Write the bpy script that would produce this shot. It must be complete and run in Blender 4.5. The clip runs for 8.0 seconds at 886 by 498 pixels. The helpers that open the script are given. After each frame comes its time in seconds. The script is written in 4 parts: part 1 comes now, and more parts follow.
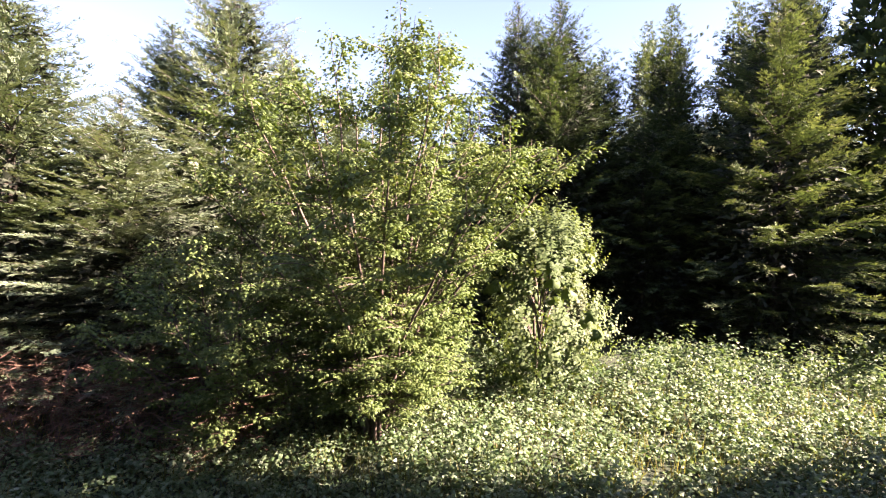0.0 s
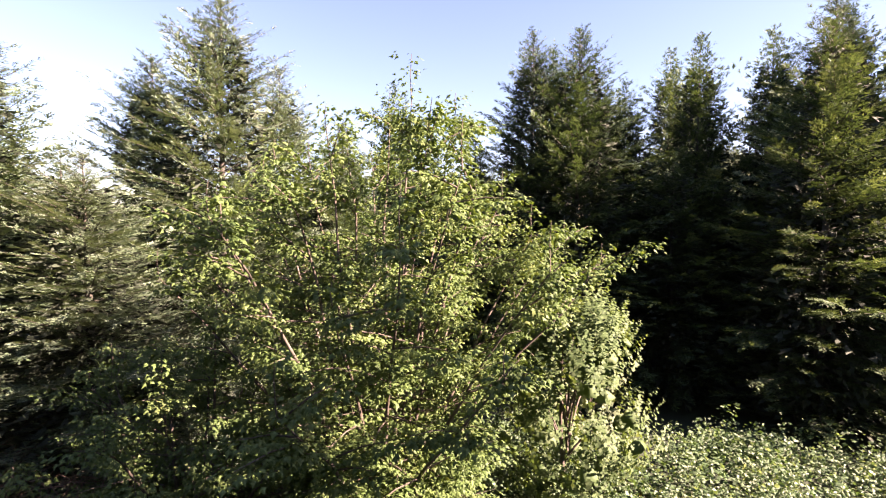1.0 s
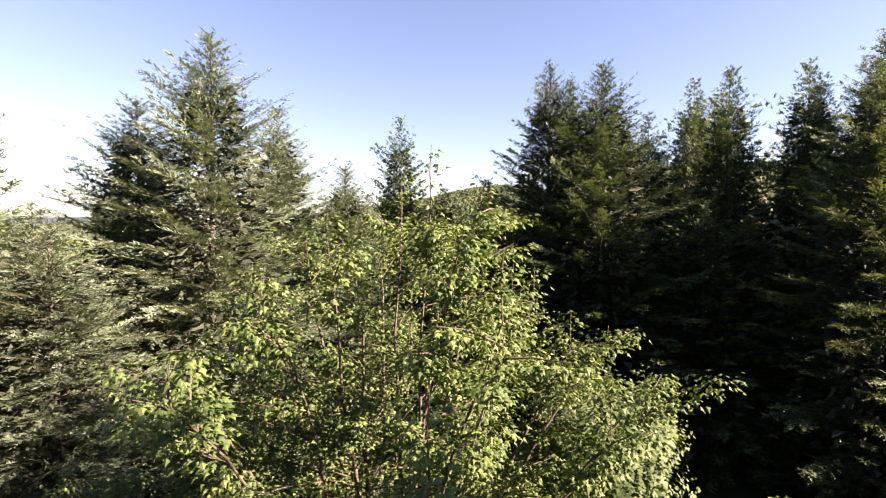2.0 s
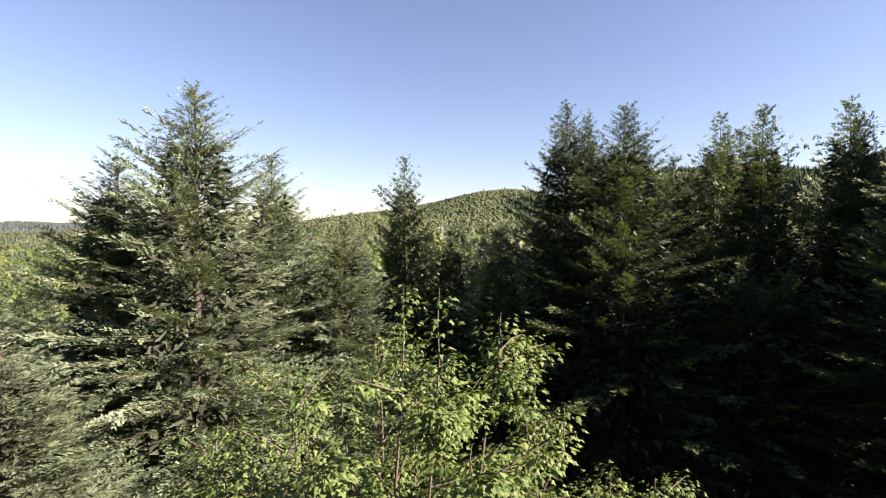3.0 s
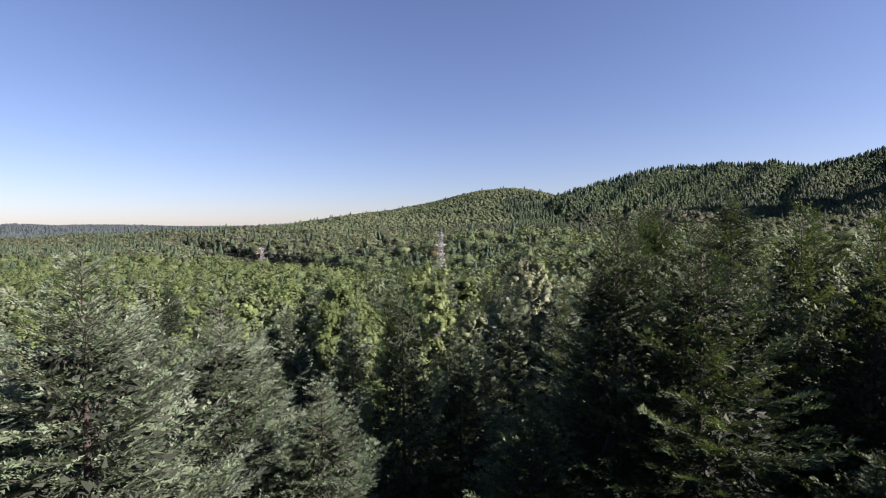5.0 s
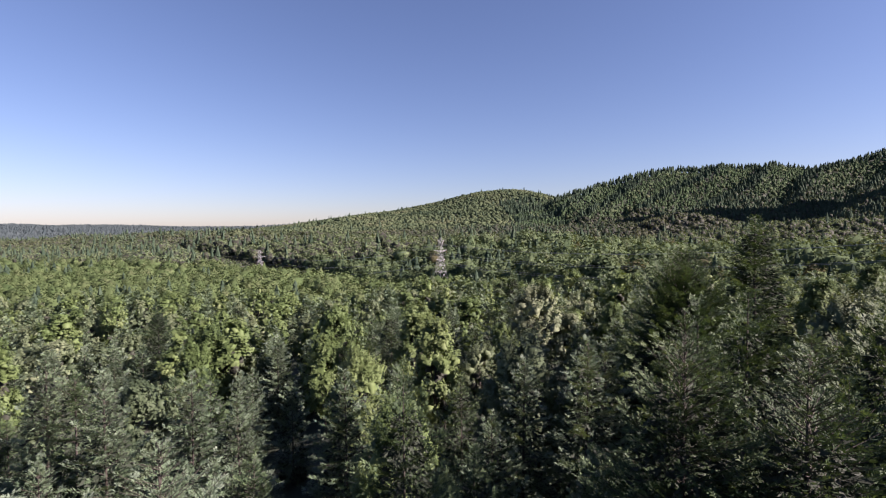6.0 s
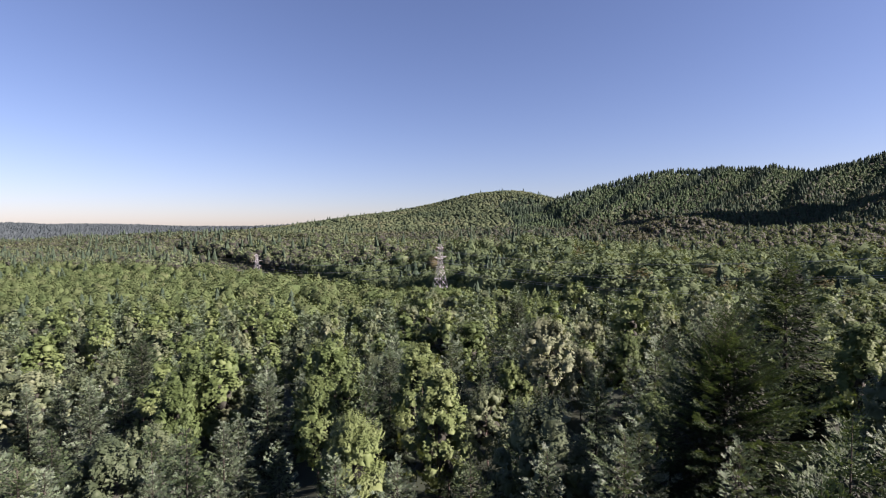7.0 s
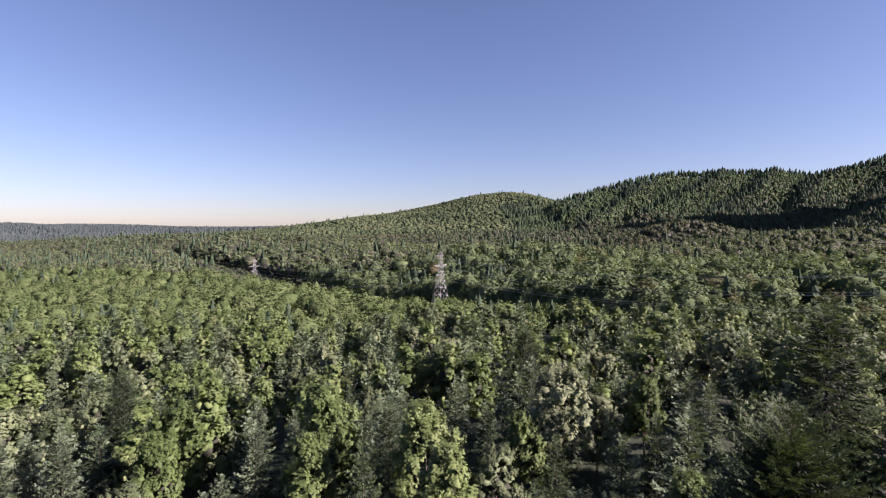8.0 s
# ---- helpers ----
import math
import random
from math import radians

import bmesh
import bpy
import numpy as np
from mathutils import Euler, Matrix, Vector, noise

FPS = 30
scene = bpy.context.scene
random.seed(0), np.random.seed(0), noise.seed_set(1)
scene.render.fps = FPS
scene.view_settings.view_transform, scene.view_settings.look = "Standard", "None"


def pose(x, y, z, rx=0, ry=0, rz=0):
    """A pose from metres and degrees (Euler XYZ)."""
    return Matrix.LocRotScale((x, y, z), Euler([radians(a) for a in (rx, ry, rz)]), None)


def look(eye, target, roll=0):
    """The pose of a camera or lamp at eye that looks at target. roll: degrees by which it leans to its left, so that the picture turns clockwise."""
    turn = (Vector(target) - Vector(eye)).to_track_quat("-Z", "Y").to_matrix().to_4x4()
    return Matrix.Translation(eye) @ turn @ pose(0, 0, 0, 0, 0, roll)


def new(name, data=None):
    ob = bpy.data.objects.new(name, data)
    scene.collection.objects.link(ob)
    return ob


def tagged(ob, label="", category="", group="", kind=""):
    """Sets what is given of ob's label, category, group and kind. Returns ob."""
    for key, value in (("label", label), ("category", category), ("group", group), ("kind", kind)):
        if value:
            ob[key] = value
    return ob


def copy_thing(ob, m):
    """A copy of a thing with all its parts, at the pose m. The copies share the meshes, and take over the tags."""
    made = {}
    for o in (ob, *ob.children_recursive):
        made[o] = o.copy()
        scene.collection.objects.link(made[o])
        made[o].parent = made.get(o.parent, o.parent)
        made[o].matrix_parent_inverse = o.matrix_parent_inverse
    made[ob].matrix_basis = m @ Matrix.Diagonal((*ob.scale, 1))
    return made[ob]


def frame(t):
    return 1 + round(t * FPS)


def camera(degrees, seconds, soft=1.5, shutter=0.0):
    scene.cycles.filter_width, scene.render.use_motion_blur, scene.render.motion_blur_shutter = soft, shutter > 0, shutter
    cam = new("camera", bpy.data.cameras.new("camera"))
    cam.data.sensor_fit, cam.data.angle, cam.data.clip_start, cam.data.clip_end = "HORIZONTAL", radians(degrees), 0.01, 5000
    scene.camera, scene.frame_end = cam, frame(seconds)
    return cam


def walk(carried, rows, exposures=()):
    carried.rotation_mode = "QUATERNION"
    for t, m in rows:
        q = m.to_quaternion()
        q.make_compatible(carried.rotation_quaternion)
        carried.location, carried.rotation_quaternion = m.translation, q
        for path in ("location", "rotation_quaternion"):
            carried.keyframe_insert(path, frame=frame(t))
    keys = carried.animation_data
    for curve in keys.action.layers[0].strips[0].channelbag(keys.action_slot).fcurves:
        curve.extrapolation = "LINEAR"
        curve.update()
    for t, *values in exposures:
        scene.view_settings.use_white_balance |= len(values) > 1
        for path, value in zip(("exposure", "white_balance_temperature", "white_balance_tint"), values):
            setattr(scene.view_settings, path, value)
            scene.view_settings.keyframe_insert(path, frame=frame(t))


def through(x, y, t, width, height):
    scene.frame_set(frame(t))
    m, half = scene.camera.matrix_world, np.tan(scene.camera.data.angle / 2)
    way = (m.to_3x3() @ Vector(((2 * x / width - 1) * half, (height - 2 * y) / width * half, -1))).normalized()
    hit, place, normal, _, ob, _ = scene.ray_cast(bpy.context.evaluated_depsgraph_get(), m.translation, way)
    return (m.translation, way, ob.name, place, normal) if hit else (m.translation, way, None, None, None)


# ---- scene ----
cam = camera(84.0, 8.0, soft=1.15)
# seconds, x, y, z, yaw to the left, pitch up, roll
ROWS = [
    (0.0, 0.0, 0.0, 5.4, -0.31, -2.99, -0.08),
    (0.5, -0.09, 1.16, 6.42, -0.28, -3.0, 0.17),
    (1.0, -0.34, 2.12, 7.4, -0.43, -2.84, 0.29),
    (1.5, -0.65, 3.01, 8.36, -0.58, -2.71, 0.35),
    (3.0, -0.77, 5.41, 11.14, 0.44, -2.05, 0.1),
    (3.5, -0.86, 6.41, 12.29, 0.37, -2.13, -0.11),
    (4.0, -0.93, 7.47, 13.41, 0.38, -2.21, -0.25),
    (4.5, -1.02, 8.75, 14.46, 0.38, -2.28, -0.36),
    (5.0, -1.12, 10.26, 15.55, 0.32, -2.28, -0.44),
    (6.5, -1.66, 15.52, 19.26, 0.12, -2.24, -0.25),
    (7.0, -1.87, 17.5, 20.7, 0.07, -2.25, -0.12),
    (7.5, -2.09, 19.47, 22.25, 0.05, -2.25, -0.02),
    (8.0, -2.35, 21.53, 23.9, 0.0, -2.2, 0.0),
]


def aimed(x, y, z, yaw, pitch, roll):
    a, b = radians(yaw), radians(pitch)
    return look((x, y, z), (x - math.sin(a) * math.cos(b), y + math.cos(a) * math.cos(b), z + math.sin(b)), roll)


# seconds, stops, white balance in kelvin, tint
EXPOSURES = [
    (0.0, 4.05, 8000, 40), (0.5, 3.88, 8050, 40), (1.0, 3.62, 8200, 40), (1.5, 3.43, 8350, 39), (3.0, 2.76, 7900, 29),
    (3.5, 2.62, 7550, 28), (4.5, 2.18, 6850, 32), (5.0, 2.05, 6650, 34), (6.5, 2.02, 6700, 37), (8.0, 2.05, 6800, 38),
]
walk(cam, [(t, aimed(*row)) for t, *row in ROWS], EXPOSURES)

# ---- light: clear sky, low sun from the right and a little behind ----
SUN_AZ, SUN_EL = radians(-16.0), radians(31.0)  # azimuth from +x towards +y
TO_SUN = Vector((math.cos(SUN_AZ) * math.cos(SUN_EL), math.sin(SUN_AZ) * math.cos(SUN_EL), math.sin(SUN_EL)))
world = bpy.data.worlds.new("world")
scene.world = world
world.use_nodes = True
wn = world.node_tree.nodes
sky = wn.new("ShaderNodeTexSky")
sky.sky_type, sky.sun_disc = "NISHITA", False
sky.sun_elevation, sky.sun_rotation = SUN_EL, math.pi / 2 - SUN_AZ
sky.altitude, sky.air_density, sky.dust_density, sky.ozone_density = 100, 1.0, 0.5, 4.8
world.node_tree.links.new(sky.outputs[0], wn["Background"].inputs[0])
wn["Background"].inputs[1].default_value = 0.034
sun = new("sun", bpy.data.lights.new("sun", "SUN"))
sun.data.energy, sun.data.angle, sun.data.color = 5.0, radians(0.5), (1.0, 0.94, 0.83)
sun.matrix_world = look(TO_SUN * 50, (0, 0, 0))


# ---- materials ----
def nodes_of(name):
    m = bpy.data.materials.new(name)
    m.use_nodes = True
    return m, m.node_tree.nodes, m.node_tree.links


def ramp(nt, stops):
    r = nt.new("ShaderNodeValToRGB")
    while len(r.color_ramp.elements) < len(stops):
        r.color_ramp.elements.new(0.5)
    for e, (p, c) in zip(r.color_ramp.elements, stops):
        e.position, e.color = p, (*c, 1)
    return r


def foliage(name, colours, through=0.35, rough=0.65, patch=0.25, per_island=0.5, per_object=0.3, patch_weight=0.5, gloss=0.2):
    """Leaves: colour varies leaf by leaf, thing by thing and in patches; some light passes through."""
    m, nt, ln = nodes_of(name)
    b = nt["Principled BSDF"]
    geo, obj, tc = nt.new("ShaderNodeNewGeometry"), nt.new("ShaderNodeObjectInfo"), nt.new("ShaderNodeTexCoord")
    n1 = nt.new("ShaderNodeTexNoise")
    n1.inputs["Scale"].default_value, n1.inputs["Detail"].default_value = patch, 3
    pos = nt.new("ShaderNodeNewGeometry")
    ln.new(pos.outputs["Position"], n1.inputs["Vector"])

    def scaled(sock, k, off):
        x = nt.new("ShaderNodeMath")
        x.operation = "MULTIPLY_ADD"
        ln.new(sock, x.inputs[0])
        x.inputs[1].default_value, x.inputs[2].default_value = k, off
        return x.outputs[0]

    def plus(a, c):
        x = nt.new("ShaderNodeMath")
        x.operation = "ADD"
        ln.new(a, x.inputs[0]), ln.new(c, x.inputs[1])
        return x.outputs[0]

    total = per_island + per_object
    f = plus(plus(scaled(geo.outputs["Random Per Island"], per_island, 0.5 - total / 2), scaled(obj.outputs["Random"], per_object, 0)),
             scaled(n1.outputs["Fac"], 2 * patch_weight, -patch_weight))
    r = ramp(nt, [(i / (len(colours) - 1), tuple(0.75 * v for v in c)) for i, c in enumerate(colours)])
    ln.new(f, r.inputs[0])
    ln.new(r.outputs[0], b.inputs["Base Color"])
    b.inputs["Roughness"].default_value = rough
    b.inputs["Specular IOR Level"].default_value = gloss
    tr, mx = nt.new("ShaderNodeBsdfTranslucent"), nt.new("ShaderNodeMixShader")
    warm = nt.new("ShaderNodeMixRGB")
    warm.blend_type, warm.inputs[0].default_value, warm.inputs[2].default_value = "MULTIPLY", 1.0, (1.25, 1.2, 0.55, 1)
    ln.new(r.outputs[0], warm.inputs[1]), ln.new(warm.outputs[0], tr.inputs[0])
    mx.inputs[0].default_value = through
    ln.new(b.outputs[0], mx.inputs[1]), ln.new(tr.outputs[0], mx.inputs[2])
    ln.new(mx.outputs[0], nt["Material Output"].inputs[0])
    return m


def surface(name, colours, scale=4.0, rough=0.85, metal=0.0, bump=0.4, detail=8):
    m, nt, ln = nodes_of(name)
    b = nt["Principled BSDF"]
    pos = nt.new("ShaderNodeNewGeometry")
    big, small = nt.new("ShaderNodeTexNoise"), nt.new("ShaderNodeTexNoise")
    for n, s in ((big, scale), (small, scale * 9)):
        n.inputs["Scale"].default_value, n.inputs["Detail"].default_value = s, detail
        ln.new(pos.outputs["Position"], n.inputs["Vector"])
    mix = nt.new("ShaderNodeMath")
    mix.operation = "MULTIPLY_ADD"
    ln.new(small.outputs["Fac"], mix.inputs[0])
    mix.inputs[1].default_value = 0.6
    half = nt.new("ShaderNodeMath")
    half.operation = "MULTIPLY_ADD"
    ln.new(big.outputs["Fac"], half.inputs[0])
    half.inputs[1].default_value, half.inputs[2].default_value = 1.2, -0.4
    ln.new(half.outputs[0], mix.inputs[2])
    r = ramp(nt, [(i / (len(colours) - 1), c) for i, c in enumerate(colours)])
    ln.new(mix.outputs[0], r.inputs[0])
    ln.new(r.outputs[0], b.inputs["Base Color"])
    b.inputs["Roughness"].default_value, b.inputs["Metallic"].default_value = rough, metal
    bp = nt.new("ShaderNodeBump")
    bp.inputs["Strength"].default_value, bp.inputs["Distance"].default_value = bump, 0.03
    ln.new(mix.outputs[0], bp.inputs["Height"]), ln.new(bp.outputs[0], b.inputs["Normal"])
    return m


NEEDLES = dict(through=0.2, per_island=0.10, patch=1.1, patch_weight=0.6)
M_SPRUCE = foliage("spruce_needles", [(0.016, 0.034, 0.016), (0.034, 0.064, 0.030), (0.058, 0.098, 0.044), (0.092, 0.128, 0.064)], **NEEDLES)
M_SPRUCETIP = foliage("spruce_shoot_tips", [(0.040, 0.072, 0.034), (0.072, 0.118, 0.054), (0.112, 0.160, 0.078), (0.155, 0.195, 0.108)], **NEEDLES)
M_BLUE = foliage("silvery_spruce_needles", [(0.050, 0.090, 0.047), (0.090, 0.142, 0.078), (0.130, 0.188, 0.114), (0.174, 0.224, 0.160)], **NEEDLES)
M_BLUETIP = foliage("silvery_shoot_tips", [(0.080, 0.128, 0.076), (0.118, 0.172, 0.112), (0.160, 0.212, 0.155), (0.208, 0.250, 0.205)], **NEEDLES)
M_MAPLE = foliage("maple_leaves", [(0.040, 0.078, 0.022), (0.070, 0.122, 0.036), (0.105, 0.165, 0.052), (0.165, 0.205, 0.075)], through=0.3, patch=0.9, per_island=0.5, per_object=0.1, patch_weight=0.7, gloss=0.25, rough=0.6)
M_WILLOW = foliage("willow_leaves", [(0.046, 0.082, 0.032), (0.076, 0.128, 0.050), (0.112, 0.168, 0.076), (0.158, 0.208, 0.110)], through=0.35, per_island=0.8, per_object=0.1)
GREENS = [(0.048, 0.074, 0.038), (0.087, 0.122, 0.063), (0.132, 0.170, 0.092), (0.175, 0.205, 0.122)]
LIMES = [(0.050, 0.084, 0.028), (0.084, 0.132, 0.044), (0.122, 0.174, 0.063), (0.158, 0.198, 0.086)]
M_ALDER = foliage("alder_leaves", GREENS, through=0.15, per_island=0.12, per_object=0.75)
M_LIME = foliage("bright_alder_leaves", LIMES, through=0.2, per_island=0.12, per_object=0.75)
M_ALDER2 = foliage("wood_leaves", GREENS, through=0.2, patch=0.22, per_island=0.12, per_object=0.1, patch_weight=1.1)
M_LIME2 = foliage("bright_wood_leaves", LIMES, through=0.2, patch=0.22, per_island=0.12, per_object=0.1, patch_weight=1.1)
M_BRUSH = foliage("bramble_leaves", [(0.042, 0.088, 0.034), (0.082, 0.150, 0.066), (0.150, 0.222, 0.130), (0.265, 0.325, 0.235)], through=0.35, patch=0.8, per_island=0.8, gloss=0.4, rough=0.5)
M_GRASS = foliage("grass_blades", [(0.04, 0.065, 0.016), (0.075, 0.10, 0.028), (0.13, 0.14, 0.05), (0.19, 0.17, 0.08)], through=0.4, patch=0.5, per_island=0.7)
M_FARLEAF = foliage("far_broadleaf", [(0.044, 0.072, 0.038), (0.074, 0.112, 0.056), (0.106, 0.146, 0.076), (0.136, 0.164, 0.094)], through=0.2, patch=0.12, per_island=0.15, patch_weight=1.0, gloss=0.05, rough=0.9)
M_CARPET = foliage("valley_leaves", [(0.034, 0.060, 0.025), (0.058, 0.092, 0.037), (0.082, 0.120, 0.050), (0.108, 0.136, 0.066)], through=0.2, patch=0.14, per_island=0.15, patch_weight=1.0, gloss=0.05, rough=0.9)
M_AUTUMN = foliage("turning_leaves", [(0.066, 0.070, 0.040), (0.098, 0.096, 0.052), (0.128, 0.114, 0.066)], through=0.2, patch=0.1, per_island=0.5, gloss=0.05, rough=0.9)
# conifer green with a blue-grey haze tint put into it
M_FARCON = foliage("far_conifer", [(0.024, 0.042, 0.029), (0.036, 0.060, 0.039), (0.048, 0.075, 0.048), (0.062, 0.088, 0.058)], through=0.1, patch=0.02, per_island=0.6, gloss=0.05, rough=0.9)
M_YOUNGCON = foliage("young_far_conifer", [(0.036, 0.066, 0.033), (0.052, 0.088, 0.044), (0.066, 0.104, 0.053), (0.082, 0.114, 0.064)], through=0.1, patch=0.02, per_island=0.6, gloss=0.05, rough=0.9)
# leaf green darkened for shade between leaves and blued a little for haze
M_HILLLEAF = foliage("hazed_hillside_leaves", [(0.040, 0.062, 0.035), (0.060, 0.085, 0.046), (0.078, 0.103, 0.055), (0.096, 0.110, 0.064)], through=0.15, patch=0.014, per_island=0.2, patch_weight=1.3, gloss=0.05, rough=0.9)
# the blue in this colour stands for haze over the far hills
M_FARHILL = foliage("haze_blue_hills", [(0.036, 0.052, 0.056), (0.062, 0.080, 0.084)], through=0.1, patch=0.005, per_island=0.7, gloss=0.0, rough=0.9)
# near-black filling that stands for the shade inside spruce crowns
M_BOUGHSHADE = surface("inner_bough_shade", [(0.006, 0.011, 0.005), (0.010, 0.018, 0.008), (0.016, 0.026, 0.012)], scale=3)
# near-black filling that stands for the shade inside broadleaf crowns
M_CROWNSHADE = surface("inner_crown_shade", [(0.006, 0.008, 0.004), (0.011, 0.014, 0.007), (0.018, 0.020, 0.011)], scale=3)
M_BARK = surface("bark", [(0.02, 0.015, 0.011), (0.05, 0.038, 0.03), (0.10, 0.085, 0.07)], scale=3)
M_SPRUCEBARK = surface("spruce_bark", [(0.012, 0.011, 0.008), (0.028, 0.024, 0.018), (0.05, 0.044, 0.034)], scale=3)
M_DEAD = surface("dead_twigs", [(0.04, 0.022, 0.016), (0.085, 0.045, 0.032), (0.14, 0.085, 0.058)], scale=3)
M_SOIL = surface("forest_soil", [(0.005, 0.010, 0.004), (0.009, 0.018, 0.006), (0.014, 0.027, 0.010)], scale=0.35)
M_GLAZE = surface("brown_glaze", [(0.08, 0.05, 0.04), (0.14, 0.09, 0.07)], scale=2, rough=0.25, bump=0.02)
M_STEEL = surface("galvanised_steel", [(0.30, 0.31, 0.31), (0.44, 0.45, 0.45)], scale=0.6, rough=0.5, metal=0.6, bump=0.05)


# ---- mesh helpers ----
def mesh_of(name, verts, faces, mats, smooth=False, index=None):
    """A mesh from arrays; faces is an (n, k) array, or a list of such arrays; index gives one material slot for each array."""
    faces = faces if isinstance(faces, list) else [faces]
    me = bpy.data.meshes.new(name)
    loops = np.concatenate([f.ravel() for f in faces]).astype(np.int32)
    sizes = np.concatenate([np.full(len(f), f.shape[1]) for f in faces]).astype(np.int32)
    me.vertices.add(len(verts))
    me.vertices.foreach_set("co", np.asarray(verts, np.float32).ravel())
    me.loops.add(len(loops))
    me.loops.foreach_set("vertex_index", loops)
    me.polygons.add(len(sizes))
    me.polygons.foreach_set("loop_start", np.r_[0, np.cumsum(sizes)[:-1]].astype(np.int32))
    for m in mats if isinstance(mats, (list, tuple)) else [mats]:
        me.materials.append(m)
    if index is not None:
        me.polygons.foreach_set("material_index", np.concatenate([np.full(len(f), i) for f, i in zip(faces, index)]).astype(np.int32))
    me.polygons.foreach_set("use_smooth", np.full(len(sizes), smooth))
    me.update(calc_edges=True)
    return me


def norm(a):
    return a / np.maximum(np.linalg.norm(a, axis=-1, keepdims=True), 1e-9)


def across(way, up):
    """Turns most of way into the plane that up stands on."""
    return norm(way - 0.85 * up * np.sum(way * up, -1, keepdims=True))


def flakes(start, way, length, width, up):
    """Three-cornered leaves, for trees too far off to show more."""
    way, side = norm(way), norm(np.cross(way, up))
    L, W = length[:, None], width[:, None]
    v = np.stack([start - side * W * 0.3, start + way * L * 0.45 + side * W * 0.6, start + way * L], 1).reshape(-1, 3)
    return v, np.arange(len(v)).reshape(-1, 3)


def blades(start, way, length, width, up, fold=0.25, belly=0.4):
    """Folded four-cornered blades: base, side, tip, side."""
    way, side = norm(way), norm(np.cross(way, up))
    top = norm(np.cross(side, way))
    L, W = length[:, None], width[:, None]
    mid = start + way * L * belly - top * W * fold
    v = np.stack([start, mid + side * W / 2, start + way * L, mid - side * W / 2], 1).reshape(-1, 3)
    return v, np.arange(len(v)).reshape(-1, 4)


LOBES = np.array([(0.0, 0.0), (0.50, 0.28), (0.24, 0.48), (0.0, 1.0), (-0.24, 0.48), (-0.50, 0.28)])


def lobed(start, way, size, up):
    """Palmate leaves with three points, notched between them, drooping a little towards their edges."""
    way, side = norm(way), norm(np.cross(way, up))
    top = norm(np.cross(side, way))
    s = size[:, None, None]
    x, y = LOBES[None, :, :1], LOBES[None, :, 1:]
    v = start[:, None] + s * (side[:, None] * x + way[:, None] * y - top[:, None] * (0.35 * np.abs(x) + 0.25 * y**2))
    c = start[:, None] + s * way[:, None] * 0.36
    v = np.concatenate([c, v], 1)
    k = len(LOBES)
    fan = np.array([(0, 1 + i, 1 + (i + 1) % k) for i in range(k)])
    f = (np.arange(len(start))[:, None, None] * (k + 1) + fan[None]).reshape(-1, 3)
    return v.reshape(-1, 3), f


def tubes(paths, radii, sides=5):
    """Round stems along paths, each an (n, 3) array with an array of radii."""
    V, F, base = [], [], 0
    for p, r in zip(paths, radii):
        p, r = np.asarray(p, float), np.asarray(r, float)
        d = norm(np.gradient(p, axis=0))
        a = norm(np.cross(d, np.where(np.abs(d[:, 2:]) > 0.9, [[1.0, 0, 0]], [[0, 0, 1.0]])))
        b = np.cross(d, a)
        ang = np.arange(sides) * 2 * np.pi / sides
        ring = p[:, None] + r[:, None, None] * (a[:, None] * np.cos(ang)[None, :, None] + b[:, None] * np.sin(ang)[None, :, None])
        V.append(ring.reshape(-1, 3))
        i, j = np.meshgrid(np.arange(len(p) - 1), np.arange(sides), indexing="ij")
        q = np.stack([i * sides + j, i * sides + (j + 1) % sides, (i + 1) * sides + (j + 1) % sides, (i + 1) * sides + j], -1).reshape(-1, 4)
        F.append(q + base)
        base += len(p) * sides
    return np.concatenate(V), np.concatenate(F)


def part(name, me, parent, label=""):
    ob = new(name, me)
    ob.parent = parent
    if label:
        ob["label"] = label
    return ob


# ---- the ground: one sheet from the camera's feet to the horizon ----
def smooth(a, b, x):
    t = np.clip((x - a) / (b - a), 0, 1)
    return t * t * (3 - 2 * t)


def bump2(x, y, cx, cy, sx, sy, h):
    return h * np.exp(-(((x - cx) / sx) ** 2) - ((y - cy) / sy) ** 2)


def wave(x, y, s, seed=0.0):
    return (np.sin(x / s + 1.3 * seed) + np.sin(y / s * 1.17 + 2.1 * seed + 0.6 * np.sin(x / s * 0.7)) + np.sin((x + y) / s * 0.61 + seed)) / 3


def past_line(x, y):
    """How far a place lies beyond the power line."""
    return (x + 3.3) * 0.71 + (y - 236.8) * 0.70


def spurs(x, y):
    """Share of the way across each spur of the ridge: 0 to 0.34 is its steep side, the rest its gentle side."""
    return ((x - 1.15 * (y - 930) + 14 * np.sin(x / 43.0) + 10 * np.sin(y / 37.0)) / 118.0) % 1.0


